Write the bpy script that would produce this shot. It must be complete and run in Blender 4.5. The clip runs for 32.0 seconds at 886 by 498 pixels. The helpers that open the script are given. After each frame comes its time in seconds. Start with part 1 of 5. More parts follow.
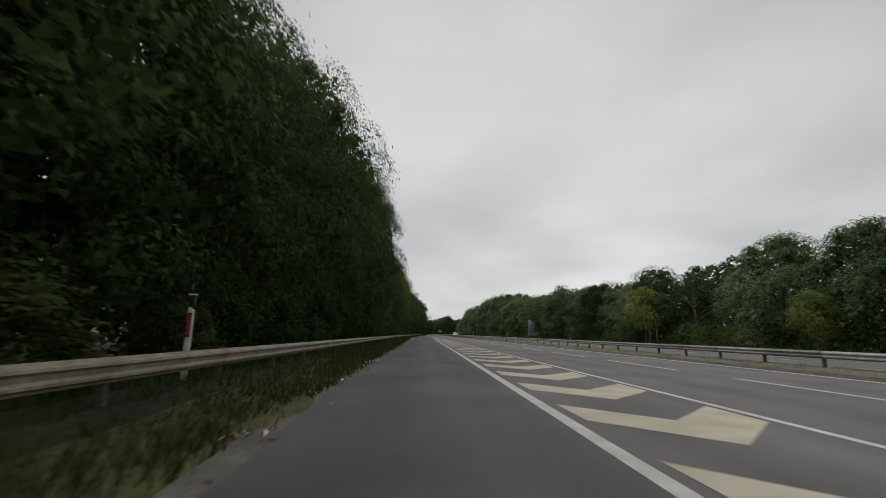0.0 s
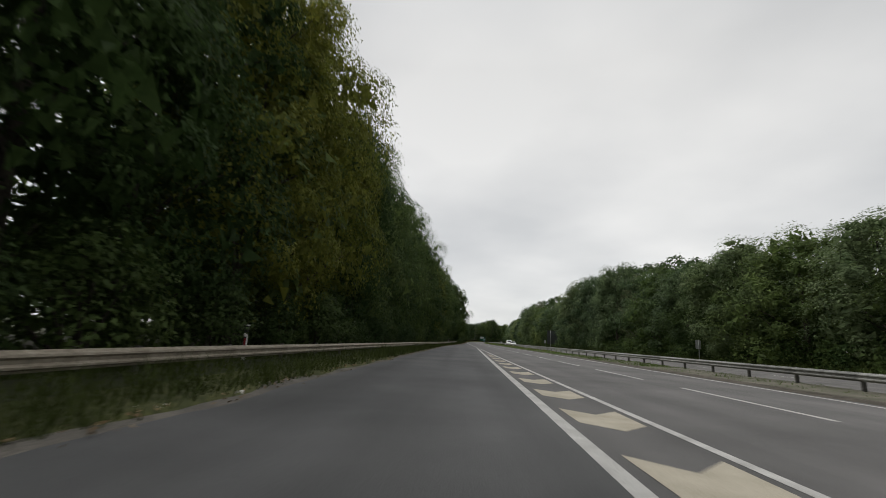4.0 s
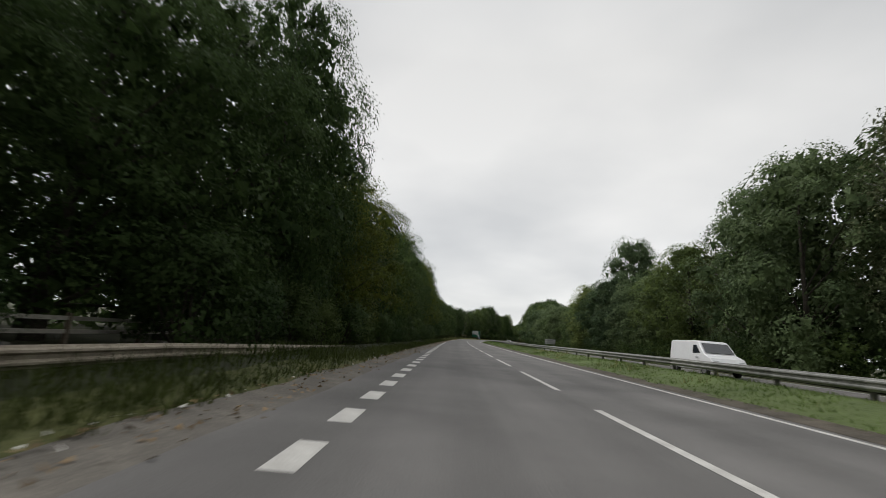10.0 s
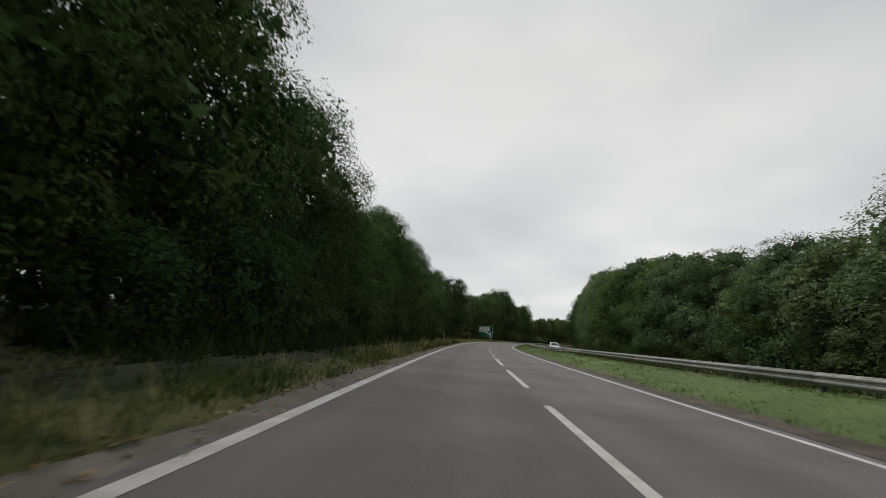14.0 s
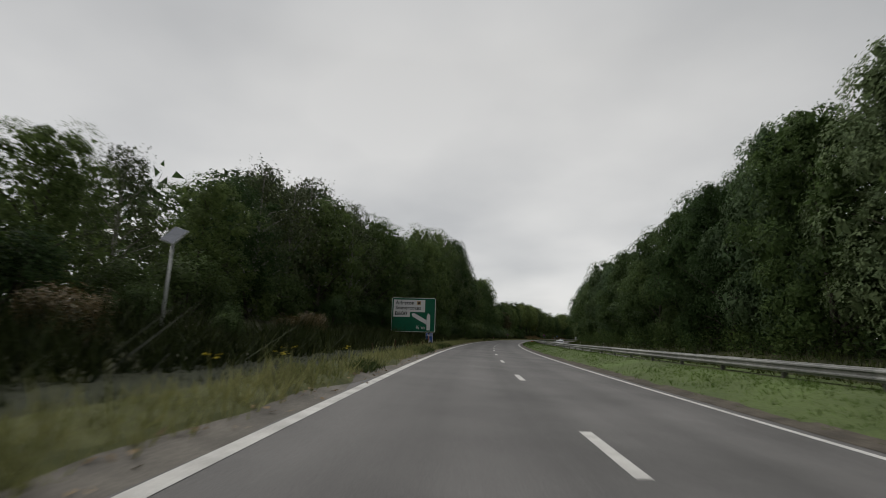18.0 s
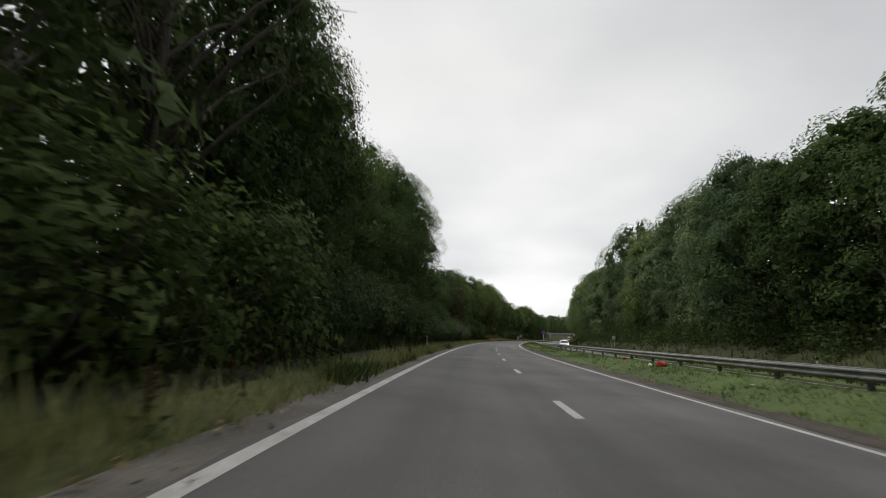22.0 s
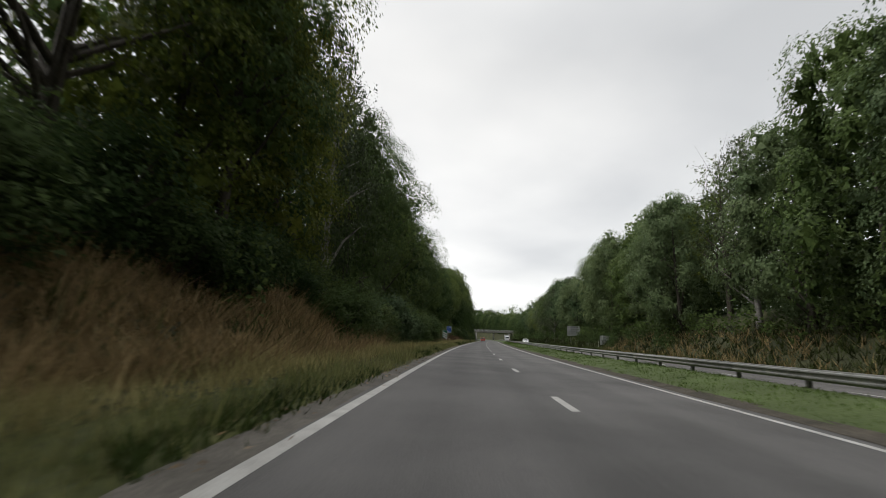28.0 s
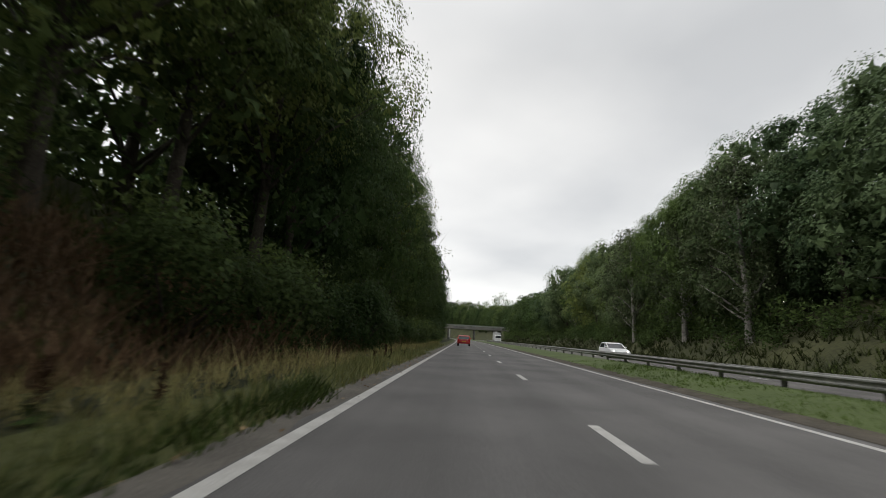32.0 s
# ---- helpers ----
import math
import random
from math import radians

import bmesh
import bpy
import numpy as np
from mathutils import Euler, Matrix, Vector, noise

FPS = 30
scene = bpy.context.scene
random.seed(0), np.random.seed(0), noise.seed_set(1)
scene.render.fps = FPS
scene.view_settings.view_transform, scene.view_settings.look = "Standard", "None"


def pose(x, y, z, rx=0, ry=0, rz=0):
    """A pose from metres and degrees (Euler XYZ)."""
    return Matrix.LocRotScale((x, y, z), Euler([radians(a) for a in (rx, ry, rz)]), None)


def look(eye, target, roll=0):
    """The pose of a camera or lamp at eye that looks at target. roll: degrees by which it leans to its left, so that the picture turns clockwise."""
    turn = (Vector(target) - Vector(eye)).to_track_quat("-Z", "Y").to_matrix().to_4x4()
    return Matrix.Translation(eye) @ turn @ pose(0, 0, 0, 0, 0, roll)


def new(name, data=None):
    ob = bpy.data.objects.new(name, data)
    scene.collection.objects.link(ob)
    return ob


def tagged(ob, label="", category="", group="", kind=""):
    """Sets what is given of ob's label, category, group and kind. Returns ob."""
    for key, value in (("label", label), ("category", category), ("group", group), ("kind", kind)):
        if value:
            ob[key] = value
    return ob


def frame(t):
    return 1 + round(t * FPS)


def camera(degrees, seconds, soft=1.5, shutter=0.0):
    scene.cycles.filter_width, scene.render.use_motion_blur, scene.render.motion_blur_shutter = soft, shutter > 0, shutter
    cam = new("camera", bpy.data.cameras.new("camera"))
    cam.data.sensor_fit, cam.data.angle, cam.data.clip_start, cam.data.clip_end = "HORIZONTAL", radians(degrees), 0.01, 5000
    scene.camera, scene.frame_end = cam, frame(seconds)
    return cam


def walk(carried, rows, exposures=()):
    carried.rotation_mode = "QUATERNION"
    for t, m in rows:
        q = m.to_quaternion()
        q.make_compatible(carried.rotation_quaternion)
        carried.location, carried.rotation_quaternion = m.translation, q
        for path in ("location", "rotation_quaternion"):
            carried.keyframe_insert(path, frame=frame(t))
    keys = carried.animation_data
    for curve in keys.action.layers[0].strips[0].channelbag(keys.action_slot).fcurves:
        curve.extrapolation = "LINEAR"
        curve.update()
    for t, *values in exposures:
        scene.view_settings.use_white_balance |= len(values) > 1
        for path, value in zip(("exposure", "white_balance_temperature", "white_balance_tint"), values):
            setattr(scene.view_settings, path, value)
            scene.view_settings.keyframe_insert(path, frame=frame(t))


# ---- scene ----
# ---- the road's line: heading changes per metre at every 60 m from -60 m ----
BEND = [0.16, 0.16, 0.089, -0.018, -0.011, -0.064, -0.208, -0.395, -1.041, -1.467, -1.363, -1.192, -1.269, -1.169,
        -0.777, -0.323, -0.08, 0.2, 0.25, 0.25, 0.6, 2.2, 2.4, 2.4, 2.4, 2.4, 2.4, 2.4, 2.4]
STEP = 2.0
SGRID = np.arange(-60.0, 1660.0, STEP)
HEAD = np.cumsum(np.interp(SGRID, -60.0 + 60.0 * np.arange(29), BEND) / 1000.0) * STEP
HEAD -= np.interp(0.0, SGRID, HEAD)
LINE_X, LINE_Y = np.cumsum(-np.sin(HEAD)) * STEP, np.cumsum(np.cos(HEAD)) * STEP
LINE_X -= np.interp(0.0, SGRID, LINE_X)
LINE_Y -= np.interp(0.0, SGRID, LINE_Y)


def heading(s):
    return np.interp(s, SGRID, HEAD)


def plan(s, d):
    """World x, y of a place s metres along the lane line and d metres to its right (arrays welcome)."""
    s = np.asarray(s, float)
    over = s - np.clip(s, SGRID[0], SGRID[-1])
    a = heading(s)
    x = np.interp(s, SGRID, LINE_X) + d * np.cos(a) - over * np.sin(a)
    y = np.interp(s, SGRID, LINE_Y) + d * np.sin(a) + over * np.cos(a)
    return x, y


def along(s, *pairs):
    """A value that changes along the road, from (s, value) pairs."""
    return float(np.interp(s, [p[0] for p in pairs], [p[1] for p in pairs]))


def tilt(s):
    """Fall of the banked road towards its right-hand side, metres a metre."""
    return along(s, (370, 0.0), (460, 0.05), (690, 0.05), (845, 0.015), (900, 0.0))


def fall(s, d):
    return -tilt(s) * max(-45.0, min(45.0, d))


def on_road(s, d, z=0.0, turn=0.0, size=1.0):
    """A pose on the road whose y axis runs along it and whose x axis points to its right."""
    x, y = plan(s, d)
    return Matrix.LocRotScale((float(x), float(y), z + fall(s, d)), Euler((0, 0, float(heading(s)) + radians(turn))), (size, size, size))


# ---- camera: seconds, metres along, metres right of the lane line, yaw from the road, pitch, roll ----
cam = camera(89.6, 32.0, soft=0.75, shutter=0.12)
EYE = 1.125
ROWS = [
    (0, 23.0, -9.12, -2.54, 10.75, 1.05),
    (1, 47.1, -8.82, -2.37, 10.72, 1.51),
    (2, 70.9, -8.32, -0.97, 10.80, 1.72),
    (3, 95.2, -8.14, -0.94, 10.81, 2.87),
    (4, 119.9, -7.14, 2.57, 11.39, 3.08),
    (7, 198.18, -5.31, 0.56, 11.27, 3.62),
    (8, 225.33, -4.33, 0.80, 11.28, 3.97),
    (9, 252.19, -3.45, 1.10, 11.15, 4.43),
    (10, 279.33, -2.80, 1.65, 10.92, 4.52),
    (11, 306.17, -2.37, 2.23, 11.01, 3.93),
    (12, 332.95, -1.99, 2.63, 11.23, 3.47),
    (13, 360.01, -1.83, 3.26, 11.11, 4.56),
    (14, 387.24, -1.57, 3.76, 10.84, 4.95),
    (14.5, 400.85, -1.52, 3.84, 10.85, 4.85),
    (17, 468.32, -1.67, 3.05, 10.78, 4.11),
    (18, 494.58, -1.60, 3.27, 10.87, 4.19),
    (19, 520.68, -1.78, 3.58, 10.99, 4.17),
    (20, 547.03, -1.92, 3.70, 10.97, 3.89),
    (21, 573.24, -2.00, 3.75, 10.88, 4.31),
    (22, 599.47, -1.75, 3.63, 10.98, 4.04),
    (23, 626.08, -1.76, 3.94, 10.97, 3.88),
    (24, 652.41, -2.01, 3.71, 10.99, 3.97),
    (24.5, 665.70, -2.10, 3.88, 10.91, 4.16),
    (26.5, 719.12, -2.09, 4.13, 11.02, 3.83),
    (27, 733.0, -2.05, 3.70, 11.18, 3.61),
    (28, 760.75, -1.94, 3.17, 11.08, 3.69),
    (29, 788.57, -1.88, 2.89, 11.16, 3.16),
    (30, 816.43, -1.89, 3.12, 11.05, 3.51),
    (31, 844.25, -2.00, 2.96, 10.95, 4.36),
    (32, 872.03, -1.92, 3.13, 11.06, 3.60),
]


def eye_pose(s, d, yaw, pitch, roll):
    x, y = plan(s, d)
    a, p = float(heading(s)) + radians(yaw), radians(pitch)
    eye = Vector((float(x), float(y), EYE))
    flat = look(eye, eye + Vector((-math.sin(a) * math.cos(p), math.cos(a) * math.cos(p), math.sin(p))), roll)
    b = float(heading(s))
    lean = Matrix.Rotation(math.atan(tilt(s)), 4, Vector((-math.sin(b), math.cos(b), 0)))
    return Matrix.Translation(eye + Vector((0, 0, fall(s, d)))) @ lean @ Matrix.Translation(-eye) @ flat


walk(cam, [(t, eye_pose(*row)) for t, *row in ROWS],
     [(0, -0.1), (2, 0.08), (4.5, 0.14), (9, 0.18), (13, 0.12), (15.5, -0.04), (17, -0.15), (19, -0.16), (20, 0.03), (21, 0.2), (22, 0.3), (24, 0.33), (27, 0.36), (29, 0.44), (30, 0.42), (32, 0.36)])

# ---- overcast daylight ----
SUN_UP, SUN_TURN = radians(46), radians(-62)
world = bpy.data.worlds.new("overcast_sky")
scene.world = world
world.use_nodes = True
wn, wl = world.node_tree.nodes, world.node_tree.links
wn.clear()
w_out, w_bg = wn.new("ShaderNodeOutputWorld"), wn.new("ShaderNodeBackground")
sky = wn.new("ShaderNodeTexSky")
sky.sky_type, sky.sun_disc, sky.sun_elevation, sky.sun_rotation = "NISHITA", False, SUN_UP, SUN_TURN
coord, sep = wn.new("ShaderNodeTexCoord"), wn.new("ShaderNodeSeparateXYZ")
wl.new(coord.outputs["Generated"], sep.inputs[0])
# cloud sheet: the direction is laid on a flat layer, so that clouds narrow towards the horizon
lift = wn.new("ShaderNodeMath"); lift.operation = "ADD"; lift.inputs[1].default_value = 0.22
wl.new(sep.outputs["Z"], lift.inputs[0])
high = wn.new("ShaderNodeMath"); high.operation = "MAXIMUM"; high.inputs[1].default_value = 0.12
wl.new(lift.outputs[0], high.inputs[0])
flat = wn.new("ShaderNodeVectorMath"); flat.operation = "DIVIDE"
both = wn.new("ShaderNodeCombineXYZ")
for k in range(3):
    wl.new(high.outputs[0], both.inputs[k])
wl.new(coord.outputs["Generated"], flat.inputs[0])
wl.new(both.outputs[0], flat.inputs[1])
cloud = wn.new("ShaderNodeTexNoise")
cloud.inputs["Scale"].default_value, cloud.inputs["Detail"].default_value = 1.1, 5.0
cloud.inputs["Roughness"].default_value = 0.42
wl.new(flat.outputs[0], cloud.inputs["Vector"])
tone = wn.new("ShaderNodeValToRGB")
tone.color_ramp.elements[0].position, tone.color_ramp.elements[0].color = 0.32, (0.52, 0.528, 0.535, 1)
tone.color_ramp.elements[1].position, tone.color_ramp.elements[1].color = 0.68, (0.77, 0.765, 0.75, 1)
wl.new(cloud.outputs["Fac"], tone.inputs[0])
blend = wn.new("ShaderNodeMix"); blend.data_type = "RGBA"; blend.inputs["Factor"].default_value = 0.94
dim = wn.new("ShaderNodeMix"); dim.data_type = "RGBA"; dim.blend_type = "MULTIPLY"; dim.inputs["Factor"].default_value = 1.0
dim.inputs["B"].default_value = (0.1, 0.1, 0.1, 1)
wl.new(sky.outputs[0], dim.inputs["A"])
wl.new(dim.outputs["Result"], blend.inputs["A"])
wl.new(tone.outputs[0], blend.inputs["B"])
# an overcast sky is brightest overhead
glow = wn.new("ShaderNodeValToRGB")
glow.color_ramp.elements[0].position, glow.color_ramp.elements[1].position = 0.0, 1.0
glow.color_ramp.elements[0].color, glow.color_ramp.elements[1].color = (1.16, 1.16, 1.16, 1), (1.8, 1.8, 1.8, 1)
for where, value in ((0.55, 0.93), (0.66, 1.0)):
    glow.color_ramp.elements.new(where).color = (value, value, value, 1)
wl.new(sep.outputs["Z"], glow.inputs[0])
wl.new(blend.outputs["Result"], w_bg.inputs["Color"])
wl.new(glow.outputs[0], w_bg.inputs["Strength"])
wl.new(w_bg.outputs[0], w_out.inputs["Surface"])
sun = new("sun", bpy.data.lights.new("sun", "SUN"))
sun.data.energy, sun.data.angle, sun.data.color = 1.7, radians(34), (1.0, 0.975, 0.94)
sun.matrix_world = look((0, 0, 60), (-60 * math.cos(SUN_UP) * math.sin(SUN_TURN), -60 * math.cos(SUN_UP) * math.cos(SUN_TURN), 60 - 60 * math.sin(SUN_UP)))


# ---- materials ----
def material(name, rough=0.8, metal=0.0, spec=0.3):
    m = bpy.data.materials.new(name)
    m.use_nodes = True
    b = m.node_tree.nodes["Principled BSDF"]
    b.inputs["Roughness"].default_value, b.inputs["Metallic"].default_value = rough, metal
    b.inputs["Specular IOR Level"].default_value = spec
    return m, m.node_tree.nodes, m.node_tree.links, b


def speckled(name, low, high, scale=3.0, fine=40.0, rough=0.8, metal=0.0, bump=0.15, spec=0.3, per_thing=0.0, island=0.0, mid=None):
    """A surface that wanders between two colours at a coarse and a fine scale, with relief; per_thing and island vary its value."""
    m, n, l, b = material(name, rough, metal, spec)
    co = n.new("ShaderNodeTexCoord")
    a, f = n.new("ShaderNodeTexNoise"), n.new("ShaderNodeTexNoise")
    a.inputs["Scale"].default_value, a.inputs["Detail"].default_value = scale, 4.0
    f.inputs["Scale"].default_value, f.inputs["Detail"].default_value = fine, 3.0
    l.new(co.outputs["Object"], a.inputs["Vector"])
    l.new(co.outputs["Object"], f.inputs["Vector"])
    mix = n.new("ShaderNodeMath"); mix.operation = "MULTIPLY_ADD"; mix.inputs[1].default_value = 0.45
    half = n.new("ShaderNodeMath"); half.operation = "MULTIPLY"; half.inputs[1].default_value = 0.55
    l.new(a.outputs["Fac"], half.inputs[0])
    l.new(f.outputs["Fac"], mix.inputs[0])
    l.new(half.outputs[0], mix.inputs[2])
    ramp = n.new("ShaderNodeValToRGB")
    ramp.color_ramp.elements[0].position, ramp.color_ramp.elements[0].color = 0.34, (*low, 1)
    ramp.color_ramp.elements[1].position, ramp.color_ramp.elements[1].color = 0.66, (*high, 1)
    if mid:
        e = ramp.color_ramp.elements.new(0.5)
        e.color = (*mid, 1)
    l.new(mix.outputs[0], ramp.inputs[0])
    colour = ramp.outputs[0]
    for amount, source in ((per_thing, "thing"), (island, "island")):
        if amount:
            src = n.new("ShaderNodeObjectInfo") if source == "thing" else n.new("ShaderNodeNewGeometry")
            rnd = src.outputs["Random"] if source == "thing" else src.outputs["Random Per Island"]
            rng = n.new("ShaderNodeMapRange")
            rng.inputs["To Min"].default_value, rng.inputs["To Max"].default_value = 1 - amount, 1 + amount
            l.new(rnd, rng.inputs["Value"])
            hsv = n.new("ShaderNodeHueSaturation")
            l.new(rng.outputs[0], hsv.inputs["Value"])
            if source == "thing":
                hue = n.new("ShaderNodeMapRange")
                hue.inputs["To Min"].default_value, hue.inputs["To Max"].default_value = 0.5 + 0.06 * amount, 0.5 - 0.08 * amount
                l.new(rnd, hue.inputs["Value"])
                l.new(hue.outputs[0], hsv.inputs["Hue"])
            l.new(colour, hsv.inputs["Color"])
            colour = hsv.outputs[0]
    l.new(colour, b.inputs["Base Color"])
    if bump:
        bp = n.new("ShaderNodeBump")
        bp.inputs["Strength"].default_value, bp.inputs["Distance"].default_value = bump, 0.02
        l.new(f.outputs["Fac"], bp.inputs["Height"])
        l.new(bp.outputs[0], b.inputs["Normal"])
    return m


def foliage(name, low, high, per_thing=0.25, island=0.22, through_light=0.25, scale=0.5, gloss=0.3):
    m = speckled(name, low, high, scale, 6.0, 0.6, 0.0, 0.0, gloss, per_thing, island)
    n, l = m.node_tree.nodes, m.node_tree.links
    b, out = n["Principled BSDF"], n["Material Output"]
    tr, mix = n.new("ShaderNodeBsdfTranslucent"), n.new("ShaderNodeMixShader")
    l.new(b.inputs["Base Color"].links[0].from_socket, tr.inputs["Color"])
    mix.inputs[0].default_value = through_light
    l.new(b.outputs[0], mix.inputs[1])
    l.new(tr.outputs[0], mix.inputs[2])
    l.new(mix.outputs[0], out.inputs["Surface"])
    return m


def worn(m, amount=0.16):
    """Wheel tracks and long streaks along the lanes, laid by the road's own map (across, along)."""
    n, l = m.node_tree.nodes, m.node_tree.links
    b = n["Principled BSDF"]
    uv, parts = n.new("ShaderNodeUVMap"), n.new("ShaderNodeSeparateXYZ")
    uv.uv_map = "lanes"
    l.new(uv.outputs[0], parts.inputs[0])
    # two tracks a lane, 1.8 m apart
    turn = n.new("ShaderNodeMath"); turn.operation = "MULTIPLY"; turn.inputs[1].default_value = 2 * math.pi / 1.83
    l.new(parts.outputs["X"], turn.inputs[0])
    wave = n.new("ShaderNodeMath"); wave.operation = "SINE"
    l.new(turn.outputs[0], wave.inputs[0])
    streak, patch = n.new("ShaderNodeTexNoise"), n.new("ShaderNodeTexNoise")
    for node, size, scale in ((streak, (2.2, 0.03, 1), 1.0), (patch, (0.35, 0.12, 1), 1.0)):
        mp = n.new("ShaderNodeMapping")
        mp.inputs["Scale"].default_value = size
        l.new(uv.outputs[0], mp.inputs["Vector"])
        l.new(mp.outputs[0], node.inputs["Vector"])
        node.inputs["Scale"].default_value, node.inputs["Detail"].default_value = scale, 5.0
    add = n.new("ShaderNodeMath"); add.operation = "MULTIPLY_ADD"; add.inputs[1].default_value = 0.22
    l.new(wave.outputs[0], add.inputs[0])
    l.new(streak.outputs["Fac"], add.inputs[2])
    more = n.new("ShaderNodeMath"); more.operation = "ADD"
    l.new(add.outputs[0], more.inputs[0])
    l.new(patch.outputs["Fac"], more.inputs[1])
    value = n.new("ShaderNodeMapRange")
    value.inputs["From Min"].default_value, value.inputs["From Max"].default_value = 0.6, 1.4
    value.inputs["To Min"].default_value, value.inputs["To Max"].default_value = 1 - amount, 1 + amount
    l.new(more.outputs[0], value.inputs["Value"])
    hsv = n.new("ShaderNodeHueSaturation")
    l.new(b.inputs["Base Color"].links[0].from_socket, hsv.inputs["Color"])
    l.new(value.outputs[0], hsv.inputs["Value"])
    l.new(hsv.outputs[0], b.inputs["Base Color"])
    return m


ASPHALT = worn(speckled("asphalt", (0.0765, 0.0738, 0.0712), (0.154, 0.1485, 0.1432), 0.35, 55.0, 0.78, 0, 0.35, 0.35))
NEW_ASPHALT = worn(speckled("newer_asphalt", (0.06, 0.0605, 0.0605), (0.12, 0.12, 0.119), 0.35, 55.0, 0.78, 0, 0.35, 0.35))
OLD_ASPHALT = worn(speckled("old_asphalt", (0.075, 0.072, 0.069), (0.155, 0.149, 0.142), 0.5, 60.0, 0.85, 0, 0.35, 0.3))
WHITE_LINE = speckled("worn_white_road_paint", (0.36, 0.35, 0.33), (0.62, 0.61, 0.58), 2.5, 45.0, 0.7, 0, 0.3)
CREAM_LINE = speckled("dirty_cream_road_paint", (0.36, 0.32, 0.24), (0.55, 0.5, 0.4), 1.6, 45.0, 0.75, 0, 0.3)
DIRT = speckled("leafy_dirt", (0.085, 0.078, 0.068), (0.19, 0.173, 0.148), 1.2, 25.0, 0.95, 0, 0.6, mid=(0.125, 0.115, 0.1))
GRAVEL = speckled("grit_and_thin_turf", (0.055, 0.058, 0.03), (0.16, 0.145, 0.115), 0.7, 14.0, 0.95, 0, 0.6, mid=(0.1, 0.095, 0.07))
DARK_DIRT = speckled("dark_damp_dirt", (0.035, 0.031, 0.025), (0.11, 0.095, 0.074), 1.6, 22.0, 0.95, 0, 0.7)
SOIL = speckled("woodland_ground", (0.018, 0.022, 0.01), (0.06, 0.062, 0.026), 0.25, 5.0, 0.95, 0, 0.6)
TURF = speckled("turf", (0.05, 0.075, 0.021), (0.1, 0.148, 0.041), 0.35, 12.0, 0.9, 0, 0.6, mid=(0.075, 0.1, 0.032))
# Near-black green: shade among the deep verge grass is put into this colour.
SHADE_TURF = speckled("shade_darkened_turf", (0.01, 0.013, 0.005), (0.032, 0.037, 0.013), 0.6, 9.0, 0.95, 0, 0.8)
# Half as bright as VERGE_GRASS: shade under the trees is in the colour.
SHADE_GRASS = foliage("shade_darkened_grass", (0.012, 0.018, 0.006), (0.04, 0.05, 0.016), 0.0, 0.45, 0.15, 0.35, 0.05)
DRY_TURF = speckled("dry_verge_turf", (0.032, 0.04, 0.014), (0.1, 0.105, 0.037), 0.7, 9.0, 0.95, 0, 0.8)
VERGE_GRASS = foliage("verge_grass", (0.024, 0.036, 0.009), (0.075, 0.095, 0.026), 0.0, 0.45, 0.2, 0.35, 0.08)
GRASS = foliage("green_grass", (0.056, 0.096, 0.021), (0.125, 0.185, 0.043), 0.0, 0.3, 0.42, 0.3, 0.1)
LONG_GRASS = foliage("long_seeding_grass", (0.095, 0.115, 0.031), (0.31, 0.3, 0.13), 0.0, 0.35, 0.3, 0.25)
STRAW_GRASS = foliage("straw_yellow_grass", (0.17, 0.15, 0.055), (0.46, 0.4, 0.19), 0.0, 0.35, 0.3, 0.3, 0.12)
EDGE_WEEDS = foliage("dark_green_weeds", (0.02, 0.036, 0.01), (0.07, 0.1, 0.026), 0.0, 0.4, 0.2, 0.4, 0.1)
DEAD_LEAVES = foliage("dead_brown_leaves", (0.09, 0.06, 0.032), (0.32, 0.23, 0.13), 0.0, 0.5, 0.1, 0.4, 0.1)
BRACKEN = foliage("dying_bracken", (0.148, 0.11, 0.054), (0.36, 0.262, 0.134), 0.0, 0.35, 0.3, 0.3, 0.08)
DULL_BRACKEN = foliage("dull_brown_bracken", (0.085, 0.058, 0.036), (0.225, 0.145, 0.085), 0.0, 0.4, 0.25, 0.3, 0.08)
LEAF_DARK = foliage("dark_green_leaves", (0.03, 0.053, 0.018), (0.074, 0.115, 0.039), 0.25, 0.25, 0.45, 0.5, 0.07)
LEAF_MID = foliage("green_leaves", (0.044, 0.074, 0.023), (0.11, 0.16, 0.05), 0.25, 0.25, 0.5, 0.5, 0.1)
LEAF_GOLD = foliage("yellowing_leaves", (0.064, 0.089, 0.016), (0.17, 0.188, 0.036), 0.25, 0.25, 0.5, 0.5, 0.1)
LEAF_RUST = foliage("rusty_autumn_leaves", (0.045, 0.045, 0.014), (0.125, 0.09, 0.03))
LEAF_PALE = foliage("pale_green_leaves", (0.056, 0.091, 0.038), (0.148, 0.198, 0.085), 0.3, 0.22, 0.4, 0.5, 0.16)
LEAF_LIME = foliage("lime_green_leaves", (0.058, 0.096, 0.027), (0.155, 0.205, 0.062), 0.3, 0.22, 0.42, 0.5, 0.14)
LEAF_BRIGHT = foliage("bright_lime_leaves", (0.1, 0.135, 0.03), (0.24, 0.28, 0.07), 0.2, 0.22, 0.4, 0.5, 0.14)
LEAF_FAR = foliage("soft_green_leaves", (0.047, 0.082, 0.036), (0.126, 0.176, 0.08), 0.3, 0.22, 0.4, 0.5, 0.15)
LEAF_GREY = foliage("grey_green_leaves", (0.04, 0.055, 0.024), (0.095, 0.115, 0.055), 0.25, 0.22, 0.2, 0.5, 0.12)
BARK = speckled("bark", (0.025, 0.021, 0.016), (0.085, 0.075, 0.06), 2.0, 14.0, 0.95, 0, 0.8, 0.2)
